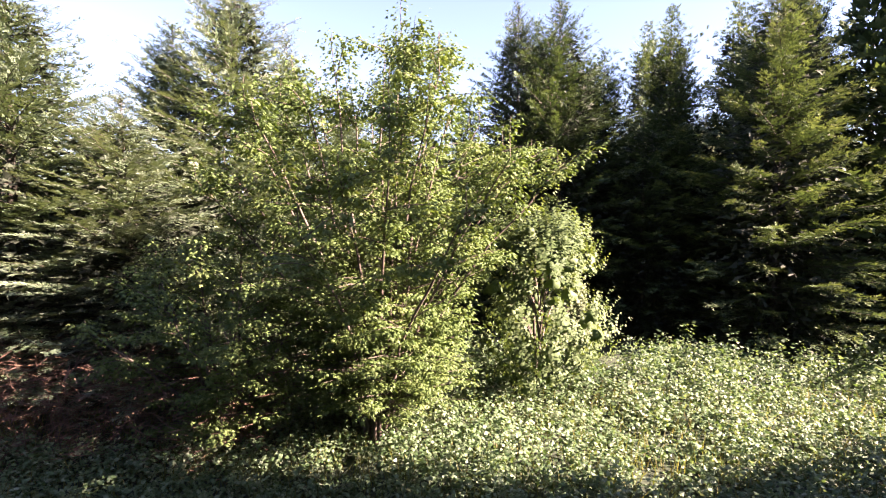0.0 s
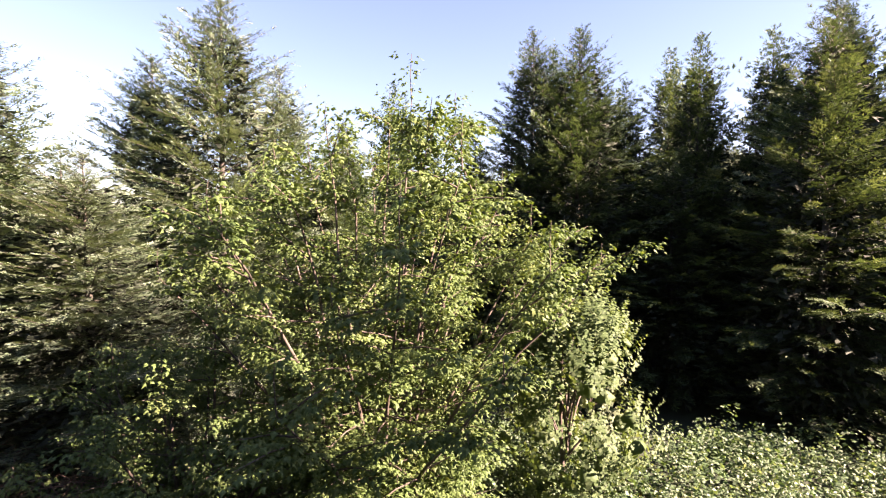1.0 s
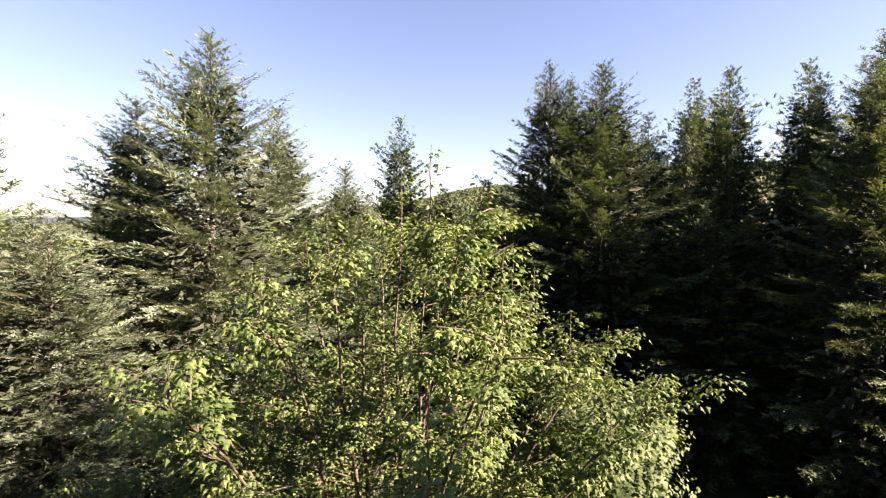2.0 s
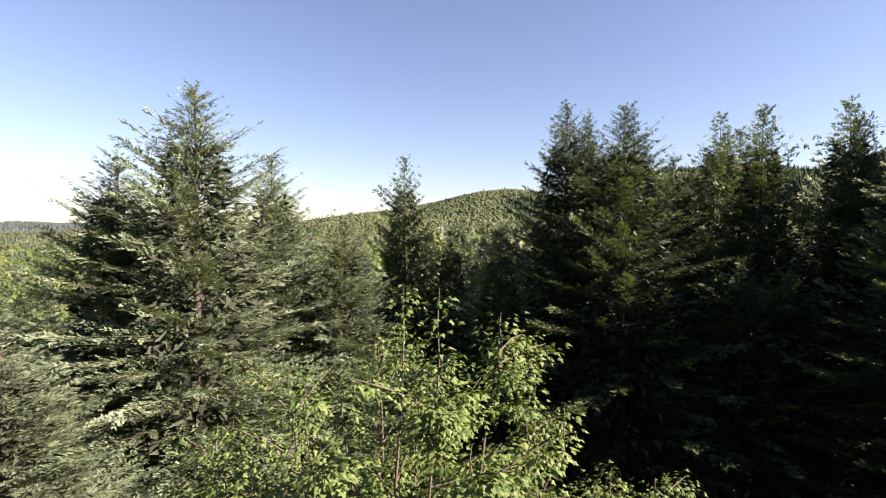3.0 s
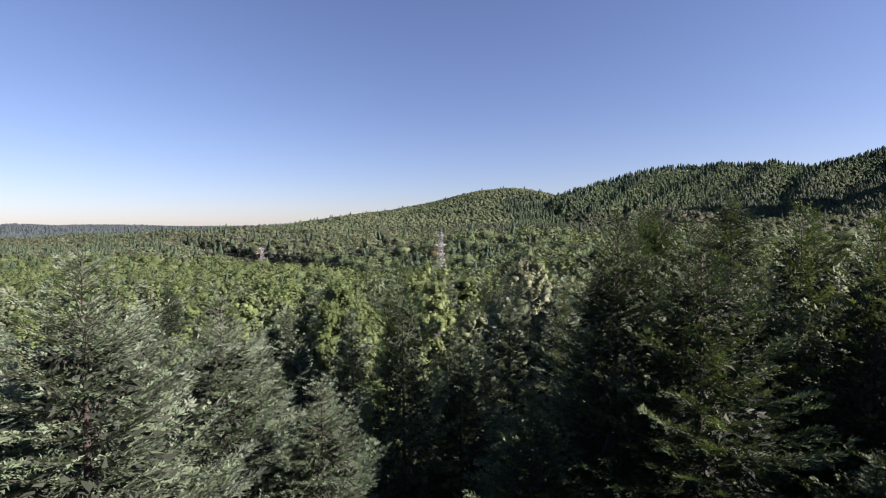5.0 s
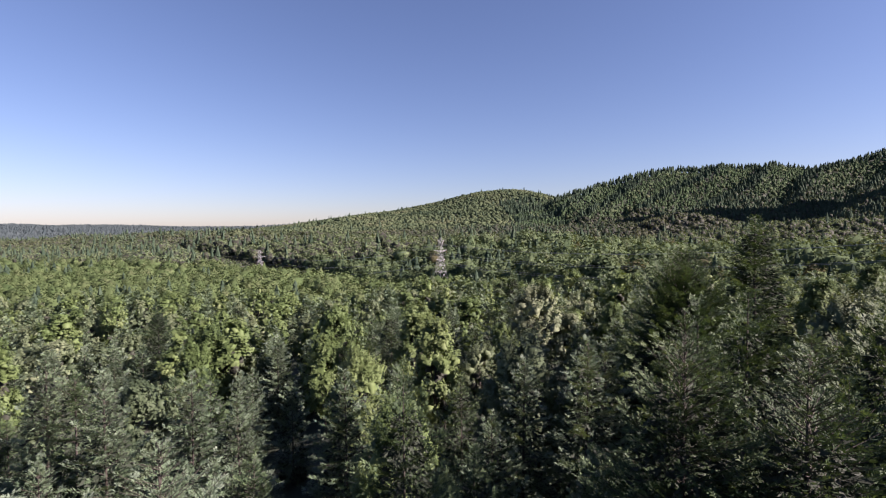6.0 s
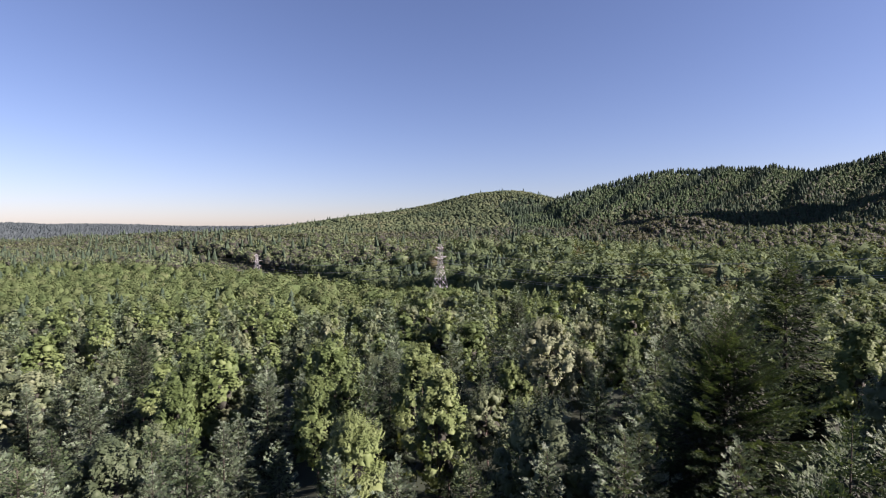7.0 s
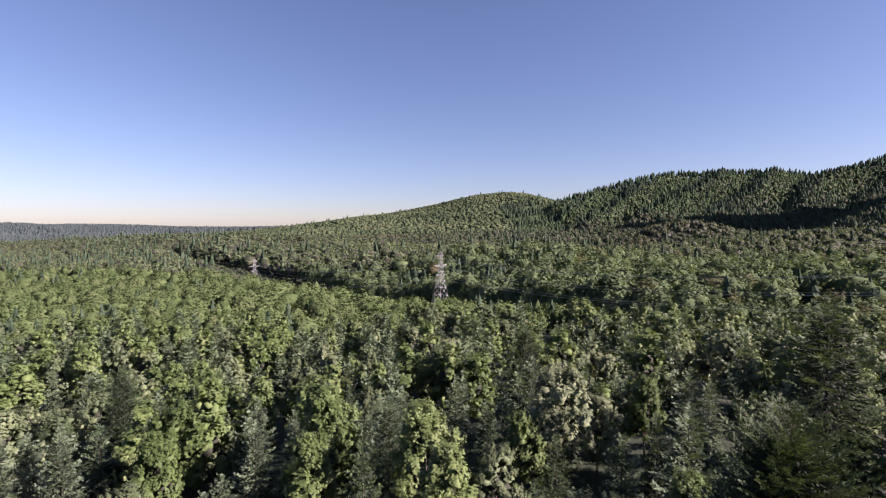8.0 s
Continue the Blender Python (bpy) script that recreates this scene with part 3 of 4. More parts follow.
# the many-stemmed maple at the meadow's edge
def maple(seed, H, R, count, label):
    rng = np.random.default_rng(seed)
    root = new("maple_tree")
    S, D, N = [], [], []
    q = np.linspace(0, 1, 9)
    for k in range(count):
        stems, radii, tips = [], [], []
        a = k * 2.4 + rng.normal(0, 0.2)
        lean = R * np.sqrt((k + 0.5) / count)
        h = H * (1 - 0.42 * (lean / R) ** 2.2) * rng.uniform(0.82, 1.05)
        foot = np.array([0.35 * np.cos(a), 0.35 * np.sin(a), 0])
        tip = np.array([lean * np.cos(a), lean * np.sin(a), h])
        p = foot + (tip - foot) * q[:, None] * np.stack([q**0.6, q**0.6, np.ones(9)], 1) + rng.normal(0, 0.05, (9, 3)) * q[:, None]
        stems.append(p), radii.append(0.05 * (1 - q) ** 0.8 + 0.008)
        for j in range(int(2.6 * h)):
            t = rng.uniform(0.16, 1.0)
            i = t * 8
            b = p[int(i)] + (p[min(8, int(i) + 1)] - p[int(i)]) * (i - int(i))
            aa = a + rng.normal(0, 1.1)
            L = rng.uniform(0.6, 1.7) * (1.25 - 0.5 * t)
            d = norm(np.array([np.cos(aa), np.sin(aa), rng.uniform(0.0, 1.0) * t + 0.02]))
            e = b + d * L
            tips.append((b, e))
            stems.append(np.stack([b, b + d * L * 0.5 + [0, 0, 0.05], e])), radii.append(np.array([0.016, 0.011, 0.004]))
        top = p[8] + [0, 0, rng.uniform(0.2, 0.9)]
        tips.append((p[7], top))
        stems.append(np.stack([p[8], (p[8] + top) / 2 + 0.02, top])), radii.append(np.array([0.01, 0.008, 0.004]))
        for b, e in tips:
            n = int(120 + 50 * rng.random())
            t = rng.random(n) ** 0.7
            pos = b + (e - b) * t[:, None]
            ang = rng.random(n) * 6.283
            out = np.stack([np.cos(ang), np.sin(ang), rng.normal(0.0, 0.22, n)], 1)
            S.append(pos + out * rng.uniform(0.04, 0.34, (n, 1)) + [0, 0, -0.03])
            D.append(norm(out + [0, 0, -0.38] + rng.normal(0, 0.22, (n, 3))))
            N.append(norm(0.35 * out + [0, 0, 0.9] + 0.45 * np.array(TO_SUN) + rng.normal(0, 0.28, (n, 3))))
        tv, tf = tubes(stems, radii, 5)
        part("stem", mesh_of("stem", tv, tf, M_BARK, True), root)
    S, D, N = np.concatenate(S), np.concatenate(D), np.concatenate(N)
    v, f = lobed(S, D, rng.uniform(0.055, 0.115, len(S)), N)
    part("crown", mesh_of("crown", v, f, M_MAPLE), root, "yellow-green lobed drooping leaves")
    return tagged(root, label, "tree", "maples")


put(maple(3, 9.8, 4.5, 36, "sunlit many-stemmed maple with yellow-green drooping leaves"), -1.5, 11.8, 3.1)
put(maple(8, 5.4, 3.2, 16, "small shaded many-stemmed maple beside the larger one"), -5.2, 11.8)


# ---- young wood beyond: copies of a few models ----
def shrub(seed, H, R, mat, label, leaves, leaf, clumps=60, base=0.02, name="shrub", group="shrubs", **kw):
    return broadleaf(seed, H, R, mat, label, clumps=clumps, leaves=leaves, leaf=leaf, group=group, name=name, base=base, dark=0, **kw)


put(shrub(41, 5.2, 2.0, M_WILLOW, "rounded pale green willow bush at the meadow's edge", 15000, 0.10, clumps=110, pointed=0.05), 2.9, 14.2)
# three bushes out of view, added to shade the near strip of meadow
put(shrub(43, 5.0, 2.6, M_ALDER, "unseen dark bush added to shade the verge", 5000, 0.15), 13.5, 7.4)
put(shrub(46, 3.4, 2.2, M_ALDER, "unseen low bush added to shade the verge", 4000, 0.15), 17.5, 10.6)
put(shrub(47, 4.6, 2.2, M_ALDER, "unseen bush added to shade the near verge", 4000, 0.15), 10.2, 4.4)
put(shrub(44, 2.6, 1.5, M_ALDER, "low dark bush before the spruces", 3500, 0.12), 4.6, 18.0)
put(shrub(45, 2.2, 1.4, M_ALDER, "low dark bush before the spruces", 3500, 0.12), -3.6, 17.2)

rng = np.random.default_rng(5)


def build_kinds(lod):
    out = []
    for k, (seed, H, R, lab) in enumerate([
        (101, 9.0, 2.5, "bushy green alder in the young wood"), (102, 10.0, 2.2, "slender yellow-green alder in the young wood"),
        (103, 8.2, 2.7, "rounded bright green maple in the young wood"), (104, 9.5, 2.4, "upright green cottonwood in the young wood")]):
        n, leaf = ((14000, 0.135), (9000, 0.19))[lod]
        out.append([broadleaf(seed, H, R, (M_ALDER, M_LIME)[k % 2], lab, clumps=70, leaves=n, leaf=leaf, base=0.2, pointed=(0.3, 0.4, 0.15, 0.35)[k], far=lod == 1), False])
    for k, (seed, H, R, mat, lab) in enumerate([
        (111, 9.5, 2.7, M_BLUE, "young grey-green spruce with upswept boughs"), (112, 9.0, 2.5, M_SPRUCE, "young dark green spruce with a pointed tip"),
        (113, 9.5, 2.6, M_BLUE, "young silvery spruce with a loose crown")]):
        kw = (dict(whorl=0.46, per=9, step=0.20, tuft=0.070, core=8, broad=0.48, inside=45, loose=0.4), dict(whorl=0.52, per=8, step=0.24, tuft=0.095, core=4, broad=0.55, inside=40, loose=0.4))[lod]
        out.append([spruce(seed, H, R, mat, lab, fine=2 - lod, droop=0.05, full=0.8, group="young spruces", **kw), False])
    return out


KINDS = [build_kinds(0), build_kinds(1)]
taken = [(x, y, 2.6 + 0.85 * max(0.0, s - 4.0)) for x, y, _, s, *_ in SPRUCES]


def wood_height(x, y):
    """How tall the wood grows at a place, about 1."""
    return (0.98 + 0.14 * smooth(42, 30, y)) * (1 + 0.08 * wave(x, y, 9.0, 3.0))


SPLIT, NEAR = 74.0, 46.0
YOUNG = [
    (5.2, 36.5, 12.8), (9.2, 35.6, 12.6), (15.6, 36.4, 13.2), (18.8, 39.0, 13.4), (7.2, 40.0, 12.0), (-17.2, 36.0, 11.4), (-13.8, 37.2, 11.0), (-20.4, 38.4, 11.6), (-10.8, 35.4, 10.6),
    (-6.6, 38.4, 10.8), (-3.8, 37.4, 11.2), (-0.6, 40.4, 10.4), (2.4, 37.6, 11.6), (-24.0, 41.0, 11.0), (0.4, 33.0, 10.6), (-8.4, 31.0, 10.4), (-15.0, 29.6, 10.4),
]
for i, (x, y, tip) in enumerate(YOUNG):
    entry = KINDS[0][(4, 6, 4, 5)[i % 4]]
    ob = copy_thing(entry[0], Matrix()) if entry[1] else entry[0]
    entry[1] = True
    put(ob, x, y, 2.1 * i, (tip - float(ground(x, y))) / 9.4)
    taken.append((x, y, 3.6))
for yy in np.arange(18.5, SPLIT, 5.0):
    for xx in np.arange(-70.0, 70.0, 5.2):
        x, y = xx + rng.uniform(-1.6, 1.6), yy + rng.uniform(-1.6, 1.6)
        if (y < 27.0 and -13.5 < x < 22) or abs(x + 1) > 0.95 * (y - 14) + (3 if y > 27 else 22) or any((x - a) ** 2 + (y - b) ** 2 < r * r for a, b, r in taken) or rng.random() < 0.10:
            continue
        con = rng.random() < 0.64 + 0.35 * wave(x, y, 11.0)
        k = int(rng.integers(4, 7)) if con else int(rng.integers(0, 4))
        entry = KINDS[0 if y < NEAR else 1][k]
        ob = copy_thing(entry[0], Matrix()) if entry[1] else entry[0]
        entry[1] = True
        put(ob, x, y, rng.random() * 6.28, rng.uniform(0.74, 1.2) * float(wood_height(x, y)))


for kinds in KINDS:
    for root, used in kinds:
        if not used:
            for o in (*root.children_recursive, root):
                bpy.data.objects.remove(o)


# ---- farther woods: joined ----
def scatter(rng, y0, y1, step, keep, halfw=0.98):
    pts, y = [], y0
    while y < y1:
        w = halfw * (y - 15) + 10
        n = int(2 * w / step)
        xs = np.linspace(-w, w, n) + rng.uniform(-1.2, 1.2, n) * step
        pts.append(np.stack([xs, y + rng.uniform(-1.2, 1.2, n) * step], 1))
        y += step
    p = np.concatenate(pts)
    return p[keep(p[:, 0], p[:, 1])]


def tall_edge(x, y):
    """Old trees stand beyond the cleared strip, about half as tall again."""
    line = past_line(x, y)
    return 1 + (0.55 * smooth(10, 20, line) * smooth(240, 110, line) + 0.28 * smooth(-80, -40, line) * smooth(5, -10, line) * smooth(-5, -30, x)) * smooth(150, 200, y)


def far_broad(name, p, rng, size, mat, leaves, leaf, label, wide=0.27, shape=LUMP, inside=0.78):
    """Crowns of loose leaves on several rounded heads; a small inside is near-black in place of shade."""
    n = len(p)
    z = ground(p[:, 0], p[:, 1])
    h = size * rng.uniform(0.7, 1.2, n) * (1 + 0.18 * wave(p[:, 0], p[:, 1], 22.0, 4.0)) * tall_edge(p[:, 0], p[:, 1])
    c = np.stack([p[:, 0], p[:, 1], z + 0.56 * h], 1)
    d = norm(rng.normal(0, 1, (n, leaves, 3)) + [0, 0, 0.6])
    wd = wide * rng.uniform(0.75, 1.3, n)
    rad = np.stack([wd * h, wd * h, 0.44 * h], 1)
    a, b = rng.random((n, 1)) * 6, rng.random((n, 1)) * 6
    lump = 1 + 0.26 * np.sin(d[..., 0] * 6 + a) * np.cos(d[..., 1] * 5 + b) + 0.12 * np.sin(d[..., 2] * 9 + a + b)
    P = c[:, None] + d * rad[:, None] * (lump * rng.uniform(0.74, 1.06, (n, leaves)))[..., None]
    P, d = P.reshape(-1, 3), d.reshape(-1, 3)
    way = norm(norm(np.cross(d, rng.normal(0, 1, d.shape))) + 0.35 * d + [0, 0, 0.25])
    up = norm(d + rng.normal(0, 0.22, d.shape))
    way = across(way, up)
    L = leaf * rng.uniform(0.7, 1.4, len(P)) * np.repeat(h / size, leaves)
    v, f = flakes(P, way, L, L, up)
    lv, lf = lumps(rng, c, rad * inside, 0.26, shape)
    dark = M_CROWNSHADE if inside < 0.8 else mat
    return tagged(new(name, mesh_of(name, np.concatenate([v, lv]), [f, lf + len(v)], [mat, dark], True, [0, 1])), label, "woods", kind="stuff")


def far_cone(name, p, rng, size, mat, tiers, label, spread=0.17, k=7):
    """Far conifers: ragged tiers of boughs under a point."""
    n = len(p)
    z = ground(p[:, 0], p[:, 1])
    h = size * rng.uniform(0.55, 1.25, n) * tall_edge(p[:, 0], p[:, 1])
    V, F, base = [], [], 0
    for t in range(tiers):
        u0, u1 = t / tiers, min(1.0, (t + 1.6) / tiers)
        a = (np.arange(k) * 2 * np.pi / k)[None] + rng.random((n, 1)) * 6.28
        r = spread * h[:, None] * (1 - 0.85 * u0) * rng.uniform(0.6, 1.25, (n, k))
        low = np.stack([p[:, :1] + r * np.cos(a), p[:, 1:] + r * np.sin(a), (z + h * (0.12 + 0.85 * u0))[:, None] + rng.uniform(-0.04, 0.04, (n, k)) * h[:, None]], -1)
        tip = np.stack([p[:, 0], p[:, 1], z + h * (0.12 + 0.88 * u1)], -1)[:, None]
        V.append(np.concatenate([tip, low], 1).reshape(-1, 3))
        fan = np.array([(0, 1 + i, 1 + (i + 1) % k) for i in range(k)])
        F.append((np.arange(n)[:, None, None] * (k + 1) + fan[None]).reshape(-1, 3) + base)
        base += n * (k + 1)
    return tagged(new(name, mesh_of(name, np.concatenate(V), np.concatenate(F), mat)), label, "woods", kind="stuff")


def spread_model(name, v, f, p, rng, mat, label, lo=0.7, hi=1.2):
    """One mesh of many turned and sized copies of a small tree."""
    n, k = len(p), len(v)
    a, s = rng.random(n) * 6.283, rng.uniform(lo, hi, n) * wood_height(p[:, 0], p[:, 1])
    c, d = np.cos(a)[:, None], np.sin(a)[:, None]
    w = rng.uniform(0.85, 1.25, (n, 1)) * s[:, None]
    X = (v[None, :, 0] * c - v[None, :, 1] * d) * w + p[:, :1]
    Y = (v[None, :, 0] * d + v[None, :, 1] * c) * w + p[:, 1:]
    Z = v[None, :, 2] * s[:, None] + ground(p[:, 0], p[:, 1])[:, None] - 0.1
    F = [(np.arange(n)[:, None, None] * k + g[None]).reshape(-1, g.shape[1]) for g in f]
    return tagged(new(name, mesh_of(name, np.stack([X, Y, Z], -1).reshape(-1, 3), F, mat, True, [0] * (len(F) - 1) + [1])), label, "woods", kind="stuff")


def strip(x, y):
    return np.abs(past_line(x, y)) > 2 + 13 * smooth(540, 400, y)


r2 = np.random.default_rng(9)
for y0, y1, clumps, n, leaf, tuft in ((SPLIT, 108.0, 50, 1800, 0.33, 0.22), (108.0, 150.0, 40, 1000, 0.46, 0.30)):
    mid = scatter(r2, y0, y1, 4.9, strip)
    mid = mid[np.array([all((x - a) ** 2 + (y - b) ** 2 > 9 for a, b, _ in taken if b > 60) for x, y in mid])]
    pick = np.where(r2.random(len(mid)) < 0.36 + 0.25 * wave(mid[:, 0], mid[:, 1], 17.0), 4, r2.integers(0, 4, len(mid)))
    for k, (H, R, pointed) in enumerate([(9.0, 2.6, 0.3), (10.0, 2.4, 0.4), (8.2, 2.9, 0.2), (9.5, 2.6, 0.35)]):
        v, f, _ = broad_mesh(201 + k, H, R, clumps, n, leaf, pointed=pointed, far=True, dark=10)
        spread_model("green_wood", v, f, mid[pick == k], r2, [(M_ALDER2, M_LIME2)[k % 2], M_CROWNSHADE], "young green broadleaf wood on the valley floor")
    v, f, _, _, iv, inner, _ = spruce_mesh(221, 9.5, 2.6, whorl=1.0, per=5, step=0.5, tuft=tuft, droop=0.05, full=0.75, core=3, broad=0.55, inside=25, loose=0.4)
    spread_model("spruce_wood", np.concatenate([v, iv]), [f, inner + len(v)], mid[pick == 4], r2, [M_BLUE, M_BOUGHSHADE], "young grey-green spruces among the broadleaf wood", 0.75, 1.2)

mid = scatter(r2, 150, 345, 4.9, strip)
beyond = past_line(mid[:, 0], mid[:, 1]) > 0
mid = mid[~beyond | (r2.random(len(mid)) < 0.62)]
beyond = past_line(mid[:, 0], mid[:, 1]) > 0
isc = r2.random(len(mid)) < 0.03 + 0.15 * beyond + 0.22 * wave(mid[:, 0], mid[:, 1], 25.0)
rust = ~isc & beyond & (r2.random(len(mid)) < 0.05)
far_broad("broadleaf_woods", mid[~isc & ~beyond], r2, 8.6, M_CARPET, 200, 0.62, "young green broadleaf canopy before the power line", 0.36, SMALL_LUMP, 0.86)
far_broad("broadleaf_woods", mid[~isc & beyond & ~rust], r2, 9.2, M_FARLEAF, 240, 0.75, "tall olive-green broadleaf trees beyond the power line", 0.36, SMALL_LUMP, 0.86)
far_broad("turning_woods", mid[rust], r2, 9.0, M_AUTUMN, 240, 0.6, "rusty-leaved broadleaf trees beyond the power line", 0.36, SMALL_LUMP, 0.86)
t = np.arange(-150.0, 175.0, 3.4)
edge = np.concatenate([np.stack([-3.3 + 0.71 * off + 0.70 * (t + shift), 236.8 + 0.70 * off - 0.71 * (t + shift)], 1) for off, shift in ((16.5, 0.0), (20.5, 1.7))])
edge = edge + r2.normal(0, 0.9, edge.shape)
far_broad("wood_edge", edge, r2, 9.0, M_FARLEAF, 240, 0.75, "shaded edge of tall broadleaf trees along the cleared strip", 0.34, SMALL_LUMP, 0.86)
far_cone("conifer_woods", mid[isc], r2, 10.0, M_FARCON, 7, "dark conifers among the valley canopy", 0.22)
for y0, y1, fringe, leaf, shape in ((345, 500, 90, 0.9, SMALL_LUMP), (500, 760, 36, 1.3, SMALL_LUMP)):
    far = scatter(r2, y0, y1, 6.6, strip)
    isc = r2.random(len(far)) < 0.12 + 0.36 * wave(far[:, 0], far[:, 1], 60.0)
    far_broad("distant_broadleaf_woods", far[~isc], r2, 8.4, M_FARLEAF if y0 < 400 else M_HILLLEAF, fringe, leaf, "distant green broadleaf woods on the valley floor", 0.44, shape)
    far_cone("distant_conifer_woods", far[isc], r2, 11.5, M_FARCON, 4, "distant dark conifer woods", 0.2)
hill = scatter(r2, 760, 1500, 6.2, lambda x, y: (x > -620) & (x < 1250))
hx, hy = hill[:, 0], hill[:, 1]
ridge = (hx > 110) & (hy < 1060)
# dark conifers on the steep sides stand partly for the ravines' shade
steep_side = ridge & (spurs(hx, hy) < 0.42)
old = np.abs(hy - (930 + 40 * np.sin(hx / 160.0))) < 26
isc = r2.random(len(hill)) < np.where(ridge, np.where(steep_side | old, 0.97, 0.85), 0.02)
young = ridge & ~steep_side & ~old
close = scatter(r2, 690, 960, 4.8, lambda x, y: (x > 110) & (x < 780) & (spurs(x, y) > 0.40) & (y < 900 + 40 * np.sin(x / 160.0)))
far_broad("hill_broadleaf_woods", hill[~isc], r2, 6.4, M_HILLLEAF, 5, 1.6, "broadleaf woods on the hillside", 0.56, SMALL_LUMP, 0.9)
far_cone("hill_conifer_woods", hill[isc & ~young], r2, 12.0, M_FARCON, 3, "dark conifers on the crest and, partly in place of shade, in the ravines of the hillside", 0.25, 6)
far_cone("hill_young_conifers", np.concatenate([hill[isc & young], close]), r2, 6.0, M_YOUNGCON, 3, "young green conifer plantation on the hillside", 0.42, 6)
steep = scatter(r2, 400, 760, 5.0, lambda x, y: (x > 300) & (x < 760))
steep = steep[ground(steep[:, 0], steep[:, 1]) > 22]
far_cone("spur_conifer_woods", steep, r2, 11.0, M_FARCON, 2, "dark conifer woods on the steep spur", 0.3, 5)
# woods far off, their haze put into the leaf colour
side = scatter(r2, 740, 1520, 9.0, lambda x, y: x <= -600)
far_cone("far_side_woods", side, r2, 8.5, M_FARHILL, 2, "distant woods beyond the valley, tinted blue for haze", 0.55, 5)
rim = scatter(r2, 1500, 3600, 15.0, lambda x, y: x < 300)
far_cone("horizon_woods", rim, r2, 15.0, M_FARHILL, 1, "woods on the far hills, tinted blue for haze", 0.6, 5)


# low scrub along the cleared strip under the power line
low = scatter(r2, 110, 760, 4.0, lambda x, y: ~strip(x, y))
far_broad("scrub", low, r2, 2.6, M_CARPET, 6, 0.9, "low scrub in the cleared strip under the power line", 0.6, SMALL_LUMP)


# ---- power line ----
def lattice(paths, r):
    return tubes([np.array(p, float) for p in paths], [np.full(len(p), r) for p in paths], 4)


ARMS = ((0.65, 2.7), (0.80, 3.9), (0.955, 2.2))  # height share and reach of the arms


def pylon(H):
    """A steel lattice tower on splayed legs with three pairs of arms, the middle pair the longest."""
    root = new("pylon")

    def half(u):
        return np.interp(u, [0, 0.65, 1.0], [3.7, 0.95, 0.55])

    levels = np.array([0, 0.17, 0.32, 0.45, 0.55, 0.63, 0.70, 0.77, 0.84, 0.91, 1.0])
    body = []
    for sx, sy in ((1, 1), (1, -1), (-1, -1), (-1, 1)):
        body.append([(sx * half(u), sy * half(u), u * H) for u in levels])
    for a, b in zip(levels[:-1], levels[1:]):
        A, B = half(a), half(b)
        corners = [(1, 1), (1, -1), (-1, -1), (-1, 1)]
        for (x0, y0), (x1, y1) in zip(corners, corners[1:] + corners[:1]):
            body.append([(x0 * A, y0 * A, a * H), (x1 * B, y1 * B, b * H)])
            body.append([(x1 * A, y1 * A, a * H), (x0 * B, y0 * B, b * H)])
            body.append([(x0 * B, y0 * B, b * H), (x1 * B, y1 * B, b * H)])
    v, f = lattice(body, 0.048)
    part("lattice_body", mesh_of("lattice_body", v, f, M_STEEL), root)
    for u, reach in ARMS:
        for sx in (-1, 1):
            w, z = half(u), u * H
            tip = (sx * reach, 0, z)
            arm = [[(sx * w, sy * w, z), tip] for sy in (-1, 1)] + [[(sx * w, sy * w, z - 0.028 * H), tip] for sy in (-1, 1)]
            arm += [[(sx * (w + (reach - w) * q), 0.4 * (1 - q), z), (sx * (w + (reach - w) * q), 0, z - 0.025 * H * (1 - q))] for q in (0.3, 0.6)]
            v, f = lattice(arm, 0.05)
            a = part("crossarm", mesh_of("crossarm", v, f, M_STEEL), root)
            v, f = lattice([[(sx * reach, 0, z), (sx * reach, 0, z - 1.6)]], 0.09)
            part("insulator", mesh_of("insulator", v, f, M_GLAZE), a, "hanging insulator string")
    return tagged(root, "grey galvanised steel lattice pylon above the trees", "pylon", "pylons of the power line")


TOWERS = [(-3.4, 236.5, 14.2), (-125.0, 341.0, 4.8), (-328.0, 541.0, 1.8), (-458.0, 661.0, 6.2), (128.0, 104.0, 22.0)]
tower = None
for x, y, top in TOWERS:
    h = top - float(ground(x, y))
    ob = tower = pylon(27.5) if tower is None else tower
    if (x, y) != TOWERS[0][:2]:
        ob = copy_thing(tower, Matrix())
    ob.matrix_basis = Matrix.Translation((x, y, float(ground(x, y)))) @ Matrix.Rotation(radians(45), 4, "Z") @ Matrix.Diagonal((1, 1, h / 27.5, 1))
q = np.linspace(0, 1, 25)
for (x0, y0, z0), (x1, y1, z1) in ((TOWERS[0], TOWERS[4]), (TOWERS[1], TOWERS[0])):
    for u, reach in ARMS:
        for sx in (-1, 1):
            off = np.array([sx * reach * 0.71, sx * reach * 0.71, 0])
            a = np.array([x0, y0, z0 - (1 - u) * 27.5 - 1.6]) + off
            b = np.array([x1, y1, z1 - (1 - u) * 27.5 - 1.6]) + off
            p = a + (b - a) * q[:, None] - np.array([0, 0, 1.0]) * (4 * 5.5 * q * (1 - q))[:, None]
            v, f = tubes([p], [np.full(25, 0.03)], 4)
            tagged(new("power_cable", mesh_of("power_cable", v, f, M_STEEL)), "thin grey power cable strung between the pylons", "cable", "cables of the power line")


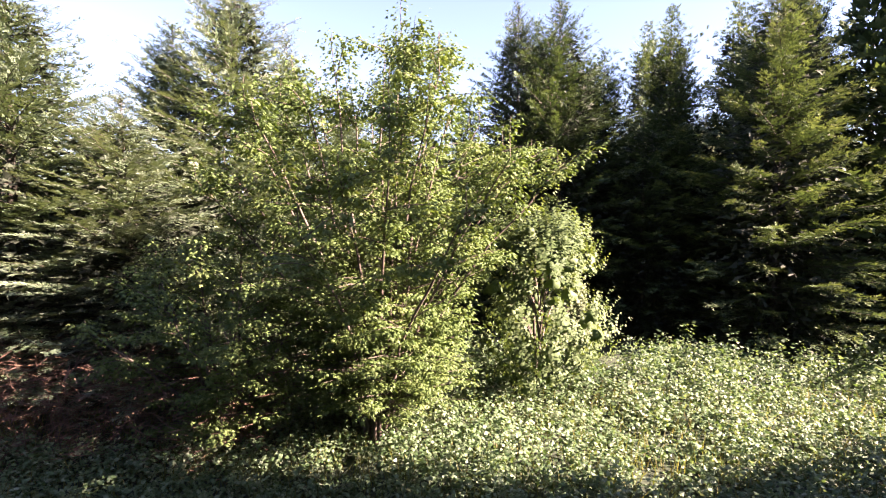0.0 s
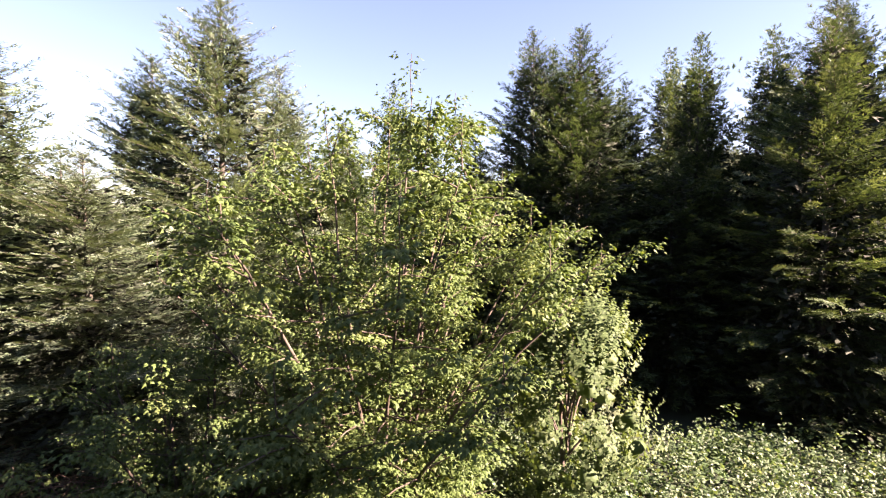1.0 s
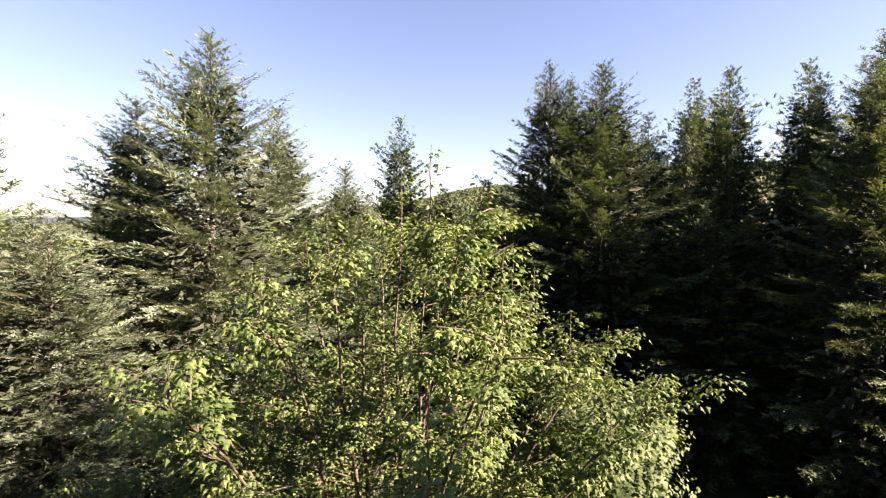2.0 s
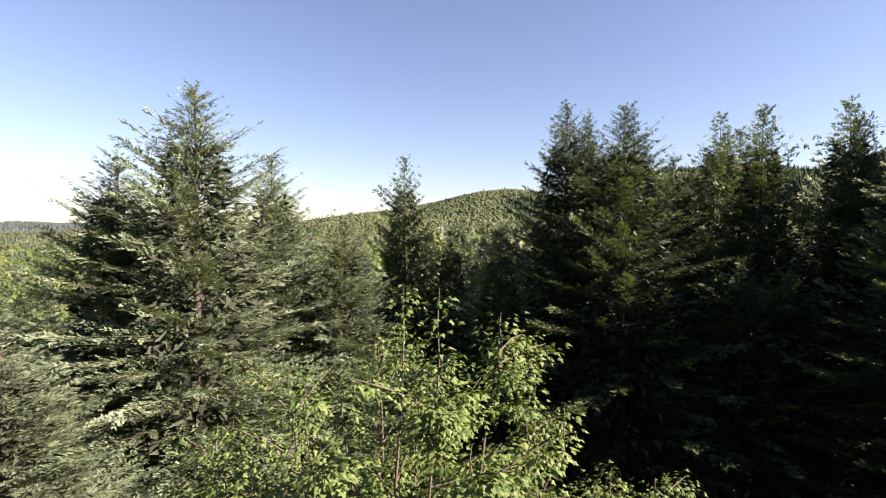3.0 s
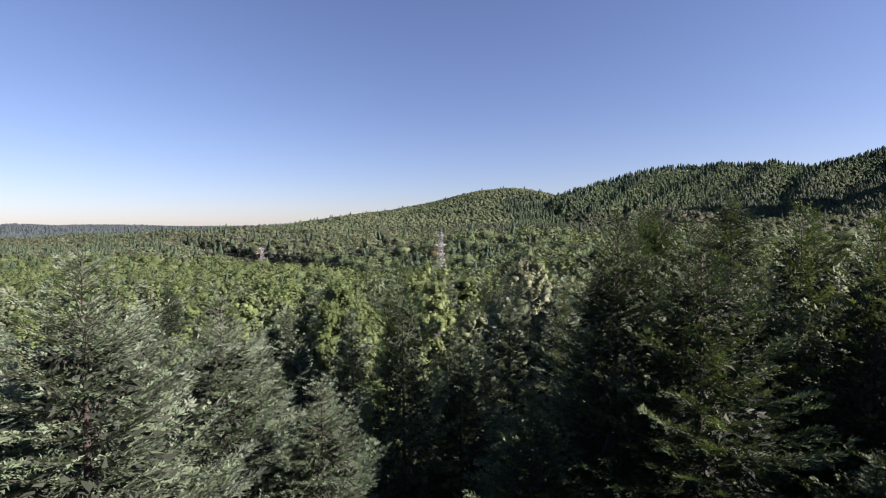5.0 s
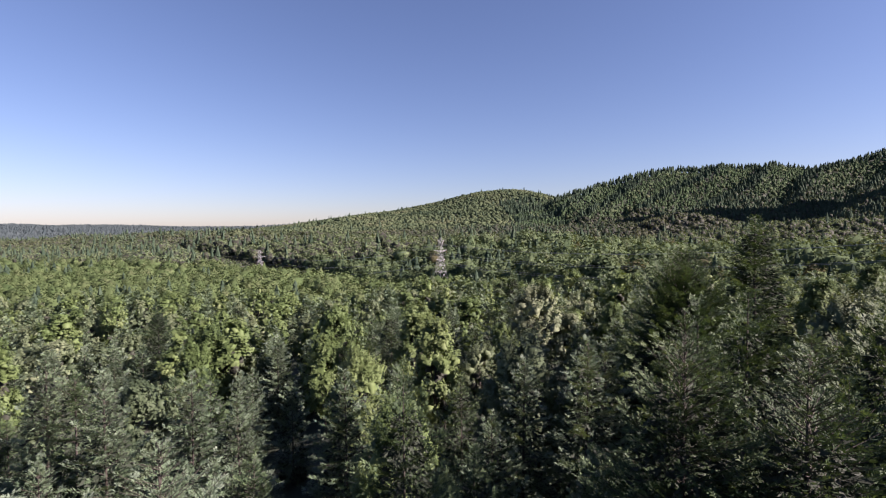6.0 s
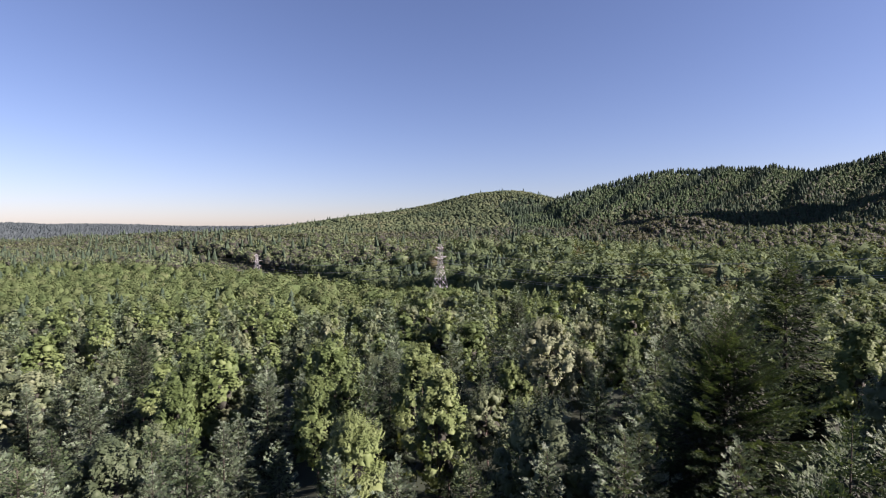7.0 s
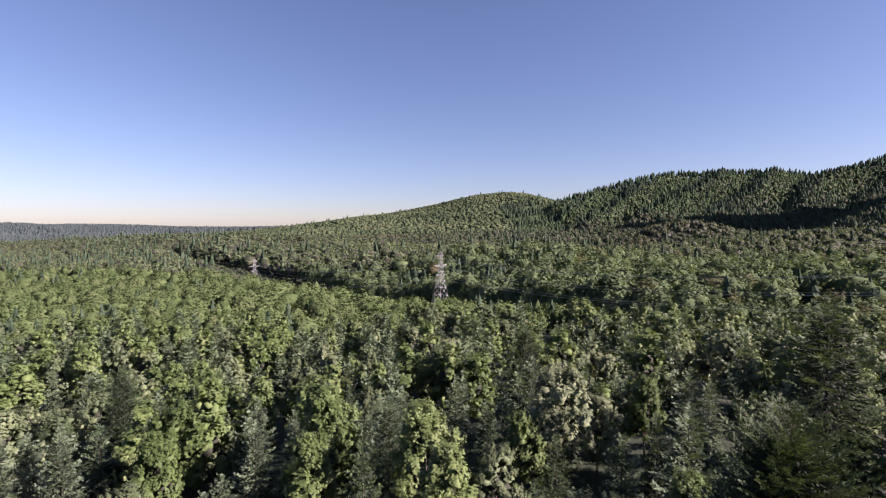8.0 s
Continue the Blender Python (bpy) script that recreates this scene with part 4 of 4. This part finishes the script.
# ---- meadow ----
def meadow(seed, n, keep, height, leaf, mat, name, label, per=20):
    rng = np.random.default_rng(seed)
    x, y = rng.uniform(-13, 18, n), rng.uniform(8.2, 17.6, n)
    k = keep(x, y)
    x, y = x[k], y[k]
    n = len(x)
    h = height(x, y) * rng.uniform(0.5, 1.35, n)
    lean = rng.normal(0, 0.25, (n, 2))
    t = rng.random((n, per)) ** 0.75
    ang = rng.random((n, per)) * 6.283
    out = np.stack([np.cos(ang), np.sin(ang), rng.normal(0.15, 0.3, (n, per))], -1)
    base = np.stack([x, y, ground(x, y)], -1)[:, None]
    P = base + np.stack([lean[:, :1] * t * h[:, None], lean[:, 1:] * t * h[:, None], t * h[:, None]], -1) + out * rng.uniform(0.02, 0.2, (n, per, 1))
    P, out = P.reshape(-1, 3), out.reshape(-1, 3)
    m = len(P)
    way = norm(out * [1, 1, 0.5] + [0, 0, -0.15] + rng.normal(0, 0.35, (m, 3)))
    up = norm([0, 0, 0.8] + 0.6 * out + rng.normal(0, 0.45, (m, 3)))
    L = leaf * rng.uniform(0.6, 1.5, m)
    v, f = blades(P, way, L, L * 0.8, up, 0.15, 0.45)
    return tagged(new(name, mesh_of(name, v, f, mat)), label, "undergrowth", kind="stuff")


def open_ground(x, y):
    return y < 16.6 + 0.8 * np.sin(x * 0.9)


meadow(61, 5200, lambda x, y: open_ground(x, y) & ~((x < -4.2) & (y > 11.0)), lambda x, y: 0.45 + 0.35 * smooth(11, 15.5, y) + 0.25 * wave(x, y, 0.9), 0.09, M_BRUSH, "brambles", "dense pale green brambles and herbs of the meadow", 26)
meadow(62, 500, lambda x, y: open_ground(x, y) & (y > 13.5), lambda x, y: 1.25 + 0 * x, 0.11, M_BRUSH, "tall_herbs", "tall leafy herbs along the wood's edge", 34)


def grass(seed, n):
    rng = np.random.default_rng(seed)
    x, y = rng.uniform(-14, 18, n), rng.uniform(-8.0, 14.0, n)
    S = np.stack([x, y, ground(x, y) - 0.02], 1)
    D = norm(np.stack([rng.normal(0, 0.35, n), rng.normal(0, 0.35, n), np.ones(n)], 1))
    v, f = blades(S, D, rng.uniform(0.2, 0.75, n), rng.uniform(0.012, 0.03, n), norm(rng.normal(0, 1, (n, 3))), 0.1, 0.4)
    return tagged(new("grass", mesh_of("grass", v, f, M_GRASS)), "tall uncut grass of the verge", "grass", kind="stuff")


grass(63, 30000)


def bracken(seed, n):
    """Tangle of dead brown twigs under the shaded trees."""
    rng = np.random.default_rng(seed)
    x, y = rng.uniform(-14, -4, n), rng.uniform(10.0, 14.5, n)
    S = np.stack([x, y, ground(x, y) + rng.random(n) ** 1.5 * 2.2], 1)
    D = norm(np.stack([rng.normal(0.3, 1, n), rng.normal(0, 1, n), rng.normal(0.2, 0.45, n)], 1))
    v, f = blades(S, D, rng.uniform(0.2, 0.8, n), rng.uniform(0.008, 0.03, n), norm(rng.normal(0, 1, (n, 3))), 0.1, 0.4)
    return tagged(new("dead_bracken", mesh_of("dead_bracken", v, f, M_DEAD)), "reddish-brown dead bracken and twigs in the shade", "undergrowth", kind="stuff")


bracken(64, 9000)
